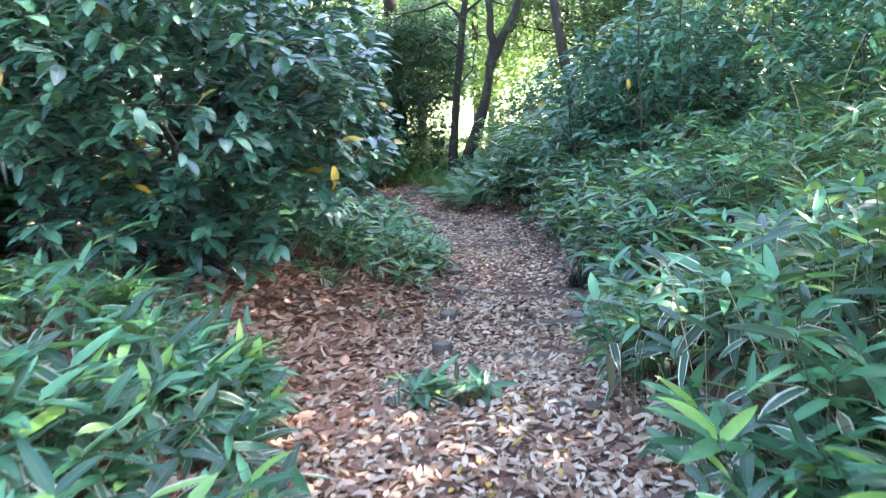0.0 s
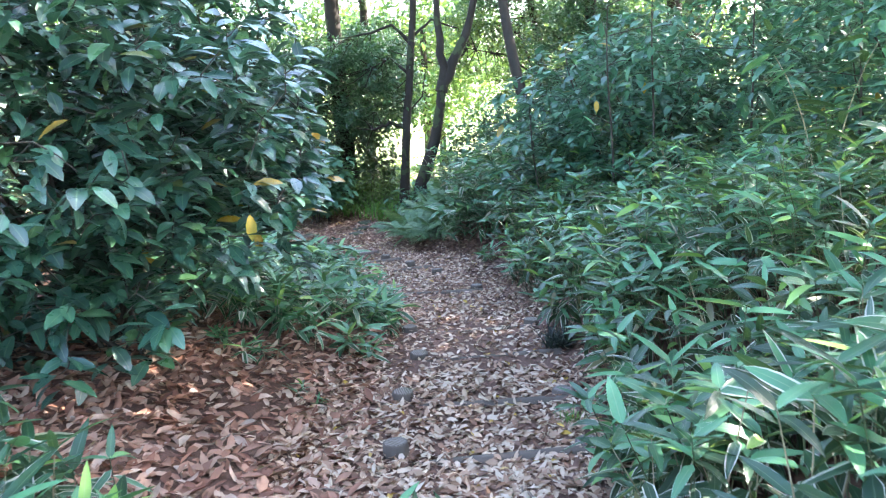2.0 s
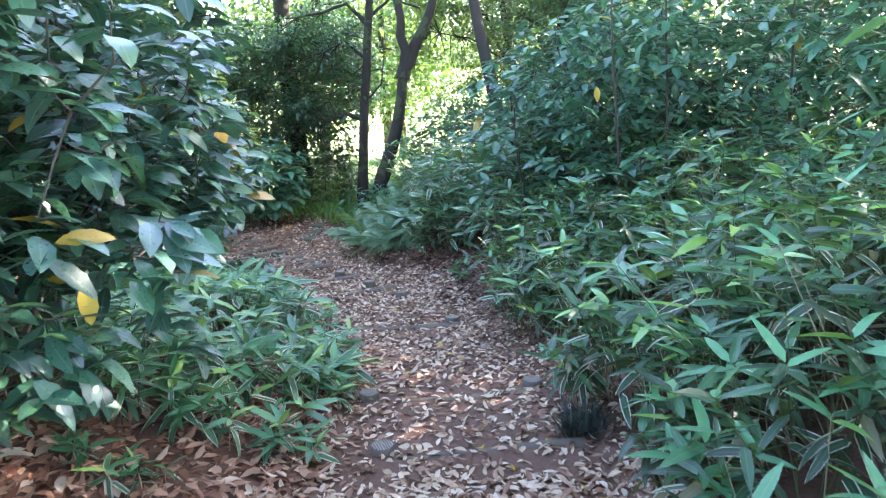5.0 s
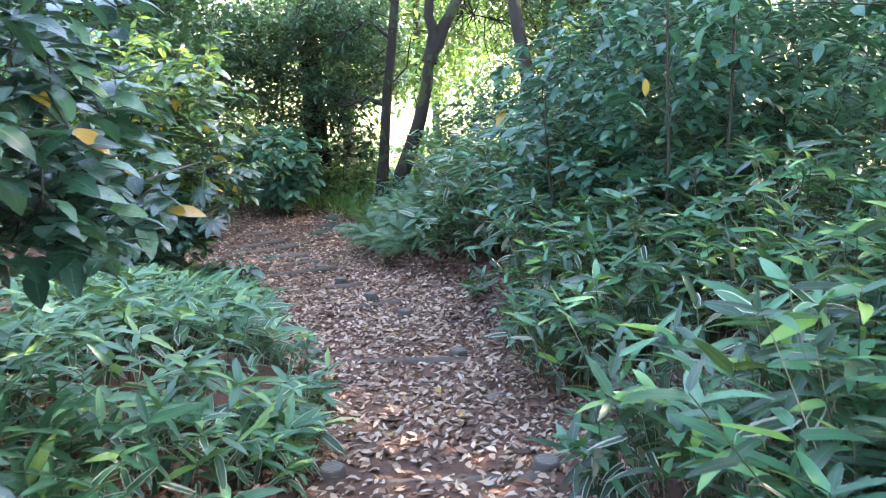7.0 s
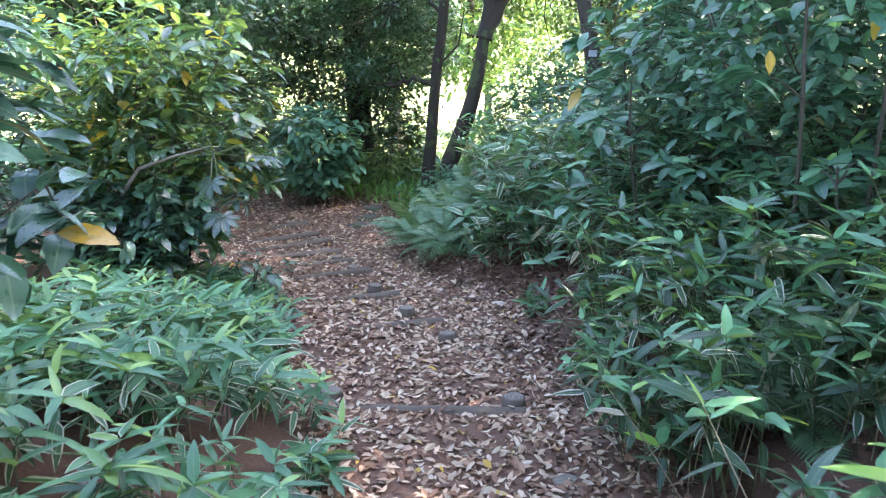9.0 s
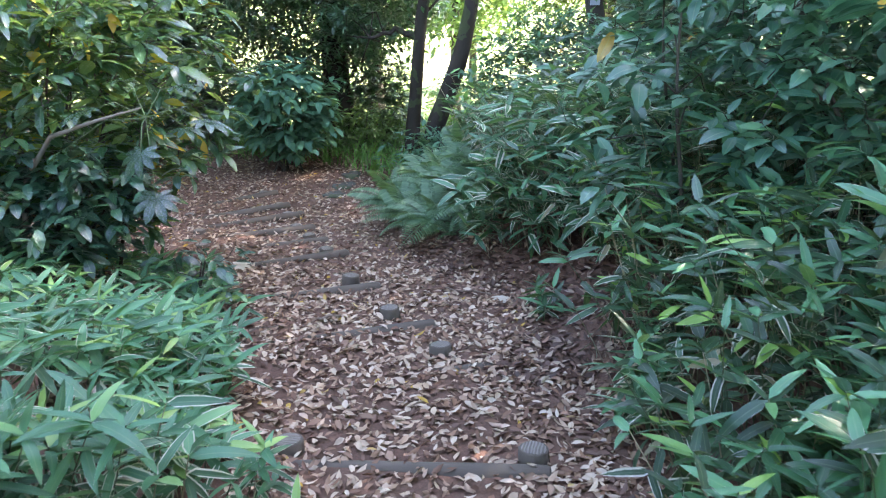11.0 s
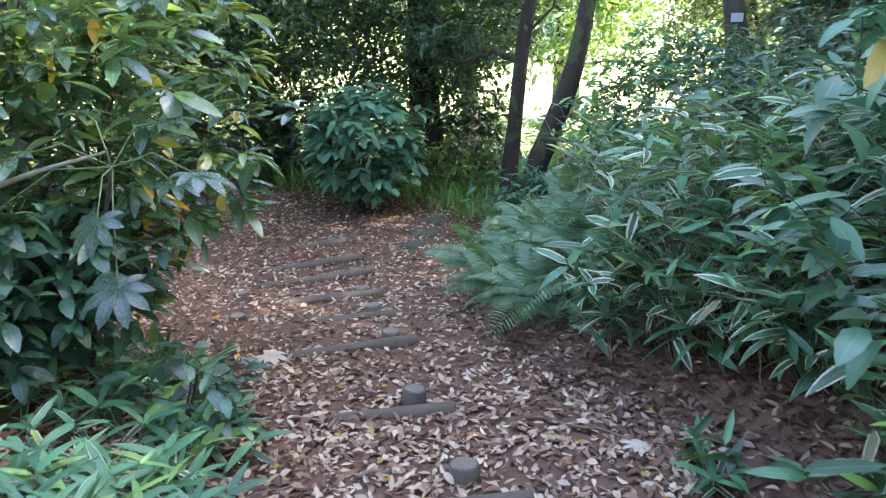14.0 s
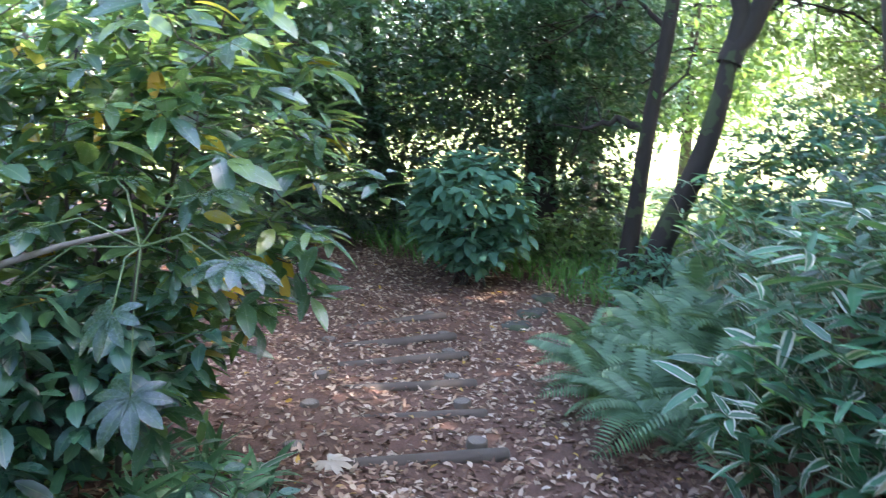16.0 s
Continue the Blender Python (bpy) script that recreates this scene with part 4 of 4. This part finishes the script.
for x, y in ((-11, -2), (-11.5, 6), (-11, 14), (-3, -9), (4, -9), (11, 5), (11, 14)):
    tree("boundary_tree", "leafy evergreen tree closing the wood", [(x, y, 0), (x, y, 2), (x, y, 5)], .22, [],
         [((x, y, 3.2), (2.6, 2.6, 3.0), 90)], DARKTREE, (.18, .28), leaf_count=70)
tree("sunlit_tree", "young sunlit tree reaching over the grey-green bush", [(4.4, 22.8, 0), (4.2, 22.8, .5), (3.4, 22.6, 2.4)], .07, [([(3.9, 22.7, 1.3), (3.0, 22.5, 1.9), (2.0, 22.3, 2.1)], .03)],
     [((2.4, 22.4, 2.2), (1.5, .7, .8), 40), ((3.4, 22.6, 1.0), (1.0, .6, .9), 26)], LIMETREE, (.09, .15), leaf_count=45)
tree("sunlit_tree", "young sunlit tree at the lawn's edge", [(5.2, 29, 0), (5.2, 29, -.5), (5.0, 29, 3)], .12, [], [((4.6, 29, 1.2), (1.9, 1.3, 2.2), 46)], LIMETREE, (.13, .22), leaf_count=70)
for x, y, h in ((1.5, 38, 3.5), (10.5, 34, 3), (-10, 40, 3), (-4, 46, 3.5), (3, 52, 3), (10, 44, 3.5), (17, 48, 4), (-17, 42, 4), (-24, 36, 4), (24, 44, 4), (31, 38, 5)):
    tree("sunlit_tree", "sunlit yellow-green tree across the lawn", [(x, y, 0), (x, y, -1), (x, y, h)], .25, [],
         [((x, y, h - 1), (3.6, 3.2, 3.6), 90)], LIMETREE, (.3, .5), leaf_count=60)
for x, y in ((-6.5, 26), (-3.5, 27), (-1, 26.5), (1.6, 28), (4.6, 26), (7.5, 27)):
    shrub("sunlit_bush", "bright green sunlit bush at the lawn's edge", (x, y), (x, y, float(ground_z(x, y)) + .7), (1.3, 1.0, .75), 190, LIMETREE, NARROW, (.16, .26), stems=5)

_t = new("tree_tag")
_b = bmesh.new()
bmesh.ops.create_cube(_b, size=1)
bmesh.ops.scale(_b, vec=(.15, .008, .11), verts=_b.verts)
bmesh.ops.bevel(_b, geom=_b.edges[:], offset=.003, segments=1, affect="EDGES")
_m = bpy.data.meshes.new("tree_tag")
_b.to_mesh(_m)
_m.materials.append(TAG)
bpy.data.objects.remove(_t)
_t = new("tree_tag", _m)
_t.matrix_basis = pose(2.98, 19.62, .85, 8, 0, 0)
tagged(_t, "small blank pale grey tag fixed to a tree trunk", "tag")

# ---- grass at the clearing's edge ----
BLADE = [leaf_shape(3, .045, .3, .2, d) for d in (.6, 1.1, 1.6)]


def grass(name, label, count, xs, ys, keep, size, mat):
    x, y = rng.uniform(*xs, count), rng.uniform(*ys, count)
    ok = keep(x, y)
    x, y = x[ok], y[ok]
    n = len(x)
    ob = thing(name, (float(np.mean(x)), float(np.mean(y)), float(ground_z(np.mean(x), np.mean(y)))), label, "grass", kind="stuff")
    leaves(ob, "grass_blade", BLADE, turns(rng.uniform(0, 6.28, n), rng.normal(1.15, .25, n), rng.normal(0, .3, n)), rng.uniform(*size, n), np.stack([x, y, ground_z(x, y)], -1), mat)


grass("grass_verge", "shaded long grass along the far edge of the clearing", 9000, (-7, 3), (18.6, 23),
      lambda x, y: y > np.interp(x, [-7, -4, -2.5, -1, .3, 3], [21.2, 21.0, 20.0, 19.6, 18.6, 18.2]) + .3 * smooth_noise(x, y, 2.0), (.25, .55), GRASS)
grass("black_grass_tuft", "dark clump of fine black-green grass by a stake", 420, (1.06, 1.3), (6.8, 7.05), lambda x, y: (x - 1.18) ** 2 + (y - 6.92) ** 2 < .013, (.12, .24), DARKGRASS)
grass("grass_tuft", "small green grass tuft in the path", 60, (.86, .98), (5.35, 5.5), lambda x, y: x > 0, (.06, .12), GRASS)

# ---- small plants and fallen things ----
def lobed_leaf():
    V, F, UV, n = [], [], [], 0
    lobe = leaf_shape(6, .34, .6, .25, .55, teeth=.04)
    for a in np.linspace(-2.25, 2.25, 8):
        ln = 1 - .16 * abs(a)
        v = lobe[0] * ln @ turns(a, .05, 0.0).T
        V.append(v), F.append(lobe[1] + n), UV.append(lobe[2])
        n += len(v)
    return np.concatenate(V), np.concatenate(F), np.concatenate(UV)


LOBED = lobed_leaf()
LOBED_MESH, LOBED_DRY = make_mesh("lobed_leaf", *LOBED, [FATSIA]), make_mesh("dry_lobed_leaf", *LOBED, [PALELEAF])


def fatsia(foot_x, foot_y, crown, fans):
    foot = np.array([foot_x, foot_y, float(ground_z(foot_x, foot_y)) - .02])
    f = thing("fatsia", foot, "fatsia with large glossy hand-shaped leaves over the bamboo", "fatsia")
    b = Bag()
    b.tube(np.array([foot, (foot + crown) / 2 + [-.05, .03, 0], crown]) - foot, [.016, .013, .01], 6)
    part("stem", b.mesh("stem", TWIG), f)
    for (x, y, z), size, az, tilt in fans:
        end = np.array([x, y, z])
        b = Bag()
        b.tube(np.array([crown, (crown + end) / 2 + [0, 0, .08], end]) - foot, [.004, .0035, .003], 5)
        part("stalk", b.mesh("stalk", PETIOLE), f, "pale green leaf stalk")
        o = part("leaf", LOBED_MESH, f)
        o.matrix_basis = Matrix.Translation(end - foot) @ Euler((radians(tilt), 0, radians(az))).to_matrix().to_4x4() @ Matrix.Diagonal((size, size, size, 1))


fatsia(-1.95, 12.6, np.array([-1.46, 12.2, .22]),
       [((-1.38, 11.98, -.27), .21, 190, -38), ((-1.45, 12.0, .02), .19, 160, -45), ((-1.05, 12.15, .2), .2, 260, -15), ((-1.75, 11.95, .3), .2, 120, -20), ((-1.3, 12.4, .4), .2, 300, 5),
        ((-1.62, 12.3, .45), .18, 30, 0), ((-1.25, 12.35, .12), .17, 230, -10), ((-1.95, 12.1, .05), .19, 100, -30)])

for x, y, size, az, lab in ((-1.32, 13.62, .17, 250, "large pale dead hand-shaped leaf on the litter"), (.95, 12.4, .12, 40, "crumpled pale dead leaf beside the steps")):
    o = new("fallen_leaf", LOBED_DRY)
    o.matrix_basis = pose(x, y, float(ground_z(x, y)) + .035, rng.uniform(-6, 6), rng.uniform(-6, 6), az) @ Matrix.Diagonal((size, size, size, 1))
    tagged(o, lab, "leaf")


def stick(x, y, az, length, r, label="thin dry grey-brown stick lying on fallen leaves"):
    b = Bag()
    u = np.linspace(-.5, .5, 7)
    b.tube(np.stack([u * length, .03 * length * np.sin(u * 7), .01 * np.cos(u * 9)], -1), r * np.linspace(1, .6, 7), 6)
    o = new("stick", b.mesh("stick", DRYSTICK))
    slope = (float(ground_z(x + .1 * math.cos(radians(az)), y + .1 * math.sin(radians(az)))) - float(ground_z(x, y))) / .1
    o.matrix_basis = pose(x, y, float(ground_z(x, y)) + .02 + r, 0, -math.degrees(math.atan(slope)), az)
    tagged(o, label, "stick", "sticks on the path")


for q in ((-.3, 12.0, 12, .16, .016), (.75, 11.85, 120, .3, .006), (-.75, 11.75, 40, .35, .006), (.35, 2.9, 70, .25, .005), (.5, 4.3, 100, .2, .008), (-.4, 4.6, 160, .3, .005), (.2, 7.4, 95, .18, .006),
          (.9, 12.9, 30, .35, .006), (-.9, 5.0, 60, .4, .006), (.6, 9.3, 20, .2, .006), (-1.2, 6.3, 150, .35, .007), (.75, 12.6, -20, .5, .007)):
    stick(*q)

# pale branch in the shrub over the steps
_bb = Bag()
_bb.tube(np.array([(-2.6, 12.5, -1.0), (-2.35, 12.3, -.2), (-2.1, 12.2, .1), (-1.8, 12.2, .2), (-1.5, 12.25, .28)]) - np.array([-2.6, 12.5, -1.1]), [.022, .02, .016, .012, .006], 7)
_o = new("bare_branch", _bb.mesh("bare_branch", bark_material("pale_bark", (.2, .17, .14), (.36, .32, .27), 20.0)))
_o.matrix_basis = pose(-2.6, 12.5, -1.1)
tagged(_o, "pale bare branch reaching through the shrub", "branch")

# single yellow leaves hanging on twigs
YELLOW = litter_material("yellow_leaf", [(0.0, (.6, .34, .03)), (1.0, (.7, .5, .06))])
_ym = make_mesh("yellow_leaf", *BROAD[0], [YELLOW])
for x, y, z, az, tilt in ((-.8, 5.6, .68, 200, -75), (-1.39, 13.25, -.18, 180, -80), (-1.9, 12.35, -.8, 160, -70), (-1.9, 13.0, .8, 200, -60), (-1.0, 6.9, .35, 190, -75), (2.9, 10.4, 1.2, 180, -70), (2.4, 10.6, 1.0, 170, -60)):
    o = new("yellow_leaf", _ym)
    o.matrix_basis = pose(x, y, z + .07, tilt, 0, az) @ Matrix.Diagonal((.15, .15, .15, 1))
    tagged(o, "single yellow dying leaf hanging in the shrub", "leaf", "yellow leaves")


def fan_palm(x, y, top, fans):
    z = float(ground_z(x, y)) - .03
    p = thing("fan_palm", (x, y, z), "young fan palm with dark pleated leaves in deep shade", "palm")
    b = Bag()
    b.tube(np.array([(0, 0, 0), (.03, 0, (top - z) * .5), (0, 0, top - z)]), [.045, .04, .035], 8)
    part("trunk", b.mesh("trunk", BARK), p, "fibrous brown trunk")
    seg = leaf_shape(5, .07, .4, .5, .7)
    fan = Bag()
    a = np.linspace(-1.9, 1.9, 26)
    fan.pieces(seg, turns(a, np.zeros(26), np.zeros(26)), np.full(26, .5), np.zeros((26, 3)))
    fm = fan.mesh("fan", DARKTREE)
    for k in range(fans):
        az, el = k * 2.4, rng.uniform(-.7, .5)
        end = np.array([-math.sin(az) * math.cos(el), math.cos(az) * math.cos(el), math.sin(el)]) * .5 + [0, 0, top - z]
        b = Bag()
        b.tube(np.array([(0, 0, top - z), end]), [.01, .007], 4)
        part("stalk", b.mesh("stalk", PETIOLE), p)
        o = part("fan", fm, p)
        o.matrix_basis = Matrix.Translation(end) @ Euler((el - .5, 0, az)).to_matrix().to_4x4()


fan_palm(-2.95, 5.6, 1.45, 10)


def bamboo(x, y, lean, height, sprays):
    z = float(ground_z(x, y)) - .02
    f = np.array([x, y, z])
    t = thing("bamboo", f, "slender arching bamboo with long blue-green leaves", "bamboo", "tall bamboo on the bank")
    u = np.linspace(0, 1, 9)
    P = np.stack([lean[0] * u ** 2, lean[1] * u ** 2, height * (u - .12 * u ** 3)], -1)
    b = Bag()
    b.tube(P, np.linspace(.008, .003, 9), 6)
    part("culm", b.mesh("culm", CULM), t)
    k = rng.integers(4, 9, sprays * 6)
    T = P[k] + rng.normal(0, .12, (len(k), 3))
    leaves(t, "leaf", SASA_LEAF, turns(rng.uniform(0, 6.28, len(k)), rng.normal(-.1, .3, len(k)), rng.normal(0, .3, len(k))), rng.uniform(.22, .34, len(k)), T + f, SASA, len(k))


for q in ((3.3, 7.2, (-.5, -.2), 1.75, 5), (3.6, 7.6, (.1, -.4), 1.8, 5), (3.9, 6.9, (-.3, -.1), 1.7, 5), (2.3, 12.2, (-.4, -.5), 1.3, 5), (2.0, 12.6, (-.5, -.3), 1.1, 5)):
    bamboo(*q)


def sapling(x, y, height, lean):
    z = float(ground_z(x, y)) - .03
    t = thing("sapling", (x, y, z), "thin upright dark-stemmed sapling standing in bamboo", "sapling", "saplings on the bank")
    u = np.linspace(0, 1, 9)
    P = np.stack([lean * u + .03 * np.sin(u * 6), .02 * np.cos(u * 5), height * u], -1)
    b = Bag()
    b.tube(P, np.linspace(.017, .006, 9), 6)
    part("stem", b.mesh("stem", TWIG), t)
    T = []
    for k in range(7):
        s0 = P[rng.integers(3, 9)]
        e = s0 + np.append(rng.normal(0, .28, 2), rng.uniform(.02, .25))
        b = Bag()
        b.tube(np.array([s0, (s0 + e) / 2 + [0, 0, .03], e]), [.006, .005, .003], 4)
        part("twig", b.mesh("twig", TWIG), t)
        T.append(np.repeat(e[None], 7, 0) + rng.normal(0, .03, (7, 3)))
    T = np.concatenate(T)
    n = len(T)
    leaves(t, "leaf", BROAD, turns(rng.uniform(0, 6.28, n), rng.normal(-.15, .3, n), rng.normal(0, .3, n)), rng.uniform(.15, .23, n), T + [x, y, z], SAPLING, n)


for q in ((2.98, 10.4, 3.0, .05), (2.5, 10.3, 2.6, -.03), (2.78, 10.1, .85, -.12), (3.9, 9.9, 2.8, .1), (1.85, 11.3, 1.7, -.1), (4.4, 8.6, 2.6, 0), (2.05, 12.0, 1.75, -.2)):
    sapling(*q)

sasa_thicket("sasa_tuft", "pale striped dwarf bamboo tuft under the glossy shrub", (-1.3, -.85), (6.2, 6.5), 9, lambda x, y: x > -9, lambda x, y: .1 + 0 * x, 40, (.1, .17), gaps=1, mat=STRIPED, old=OLDSTRIPED)
_pm = make_mesh("bleached_leaf", *BROAD[1], [PALELEAF])
for x, y, az, size in ((-1.34, 6.3, 80, .2), (-1.2, 6.15, 200, .13), (-1.5, 6.2, 310, .15), (-1.0, 5.75, 30, .14)):
    o = new("bleached_leaf", _pm)
    o.matrix_basis = pose(x, y, float(ground_z(x, y)) + .05, 4, 12, az) @ Matrix.Diagonal((size, size, size, 1))
    tagged(o, "bleached white dead leaf lying under the shrub", "leaf", "bleached leaves")


# leaf whorls over the low bamboo
def whorl_sapling(x, y, whorls):
    z = float(ground_z(x, y)) - .02
    t = thing("aucuba_sapling", (x, y, z), "young glossy broad-leaved sapling standing over low bamboo", "sapling")
    for wx, wy, wz, size in whorls:
        top = np.array([wx - x, wy - y, wz - z])
        b = Bag()
        b.tube(np.array([[0, 0, 0], top * .55 + [.03, 0, .04], top]), [.008, .006, .004], 6)
        part("stem", b.mesh("stem", PETIOLE), t)
        n = 9
        az, el = np.arange(n) * 2.4 + x * 5, np.where(np.arange(n) < 6, -.05, .45) + rng.normal(0, .12, n)
        leaves(t, "leaf", BROAD, turns(az, el, rng.normal(0, .15, n)), size * rng.uniform(.8, 1.1, n), np.repeat(top[None] + [x, y, z], n, 0) - [[0, 0, .012 * k] for k in range(n)], AUCUBA, n)


whorl_sapling(-1.9, 4.1, [(-1.72, 4.0, .66, .2), (-2.12, 4.05, .7, .19), (-1.86, 4.15, .52, .17)])
whorl_sapling(-1.15, 12.2, [(-1.05, 12.15, -.93, .15), (-1.3, 12.3, -.95, .13)])


# worn stones where the path turns off
def flat_stone(x, y, lx, ly, az):
    bm = bmesh.new()
    rings = [[bm.verts.new((lx * k * math.cos(a) * (1 + .12 * math.sin(3 * a + x * 9)), ly * k * math.sin(a) * (1 + .1 * math.cos(2 * a + y * 7)), h + .006 * math.sin(2 * a))) for a in [i * math.pi / 8 for i in range(16)]] for k, h in ((1.04, -.06), (1, .008), (.9, .02), (.5, .026))]
    for p, q in zip(rings, rings[1:]):
        for i in range(16):
            bm.faces.new((p[i], p[(i + 1) % 16], q[(i + 1) % 16], q[i])).smooth = True
    bm.faces.new(rings[-1])
    bm.faces.new(rings[0][::-1])
    me = bpy.data.meshes.new("flat_stone")
    bm.to_mesh(me)
    bm.free()
    me.materials.append(STONE)
    o = new("flat_stone", me)
    o.matrix_basis = pose(x, y, float(ground_z(x, y)), 0, 0, az)
    tagged(o, "worn flat grey stone sunk into the leaf litter", "stone", "flat stones at the turn of the path")


for q in ((-.93, 18.0, .17, .2, 10), (-.86, 18.55, .16, .24, -15), (-.8, 19.2, .15, .22, 5)):
    flat_stone(*q)
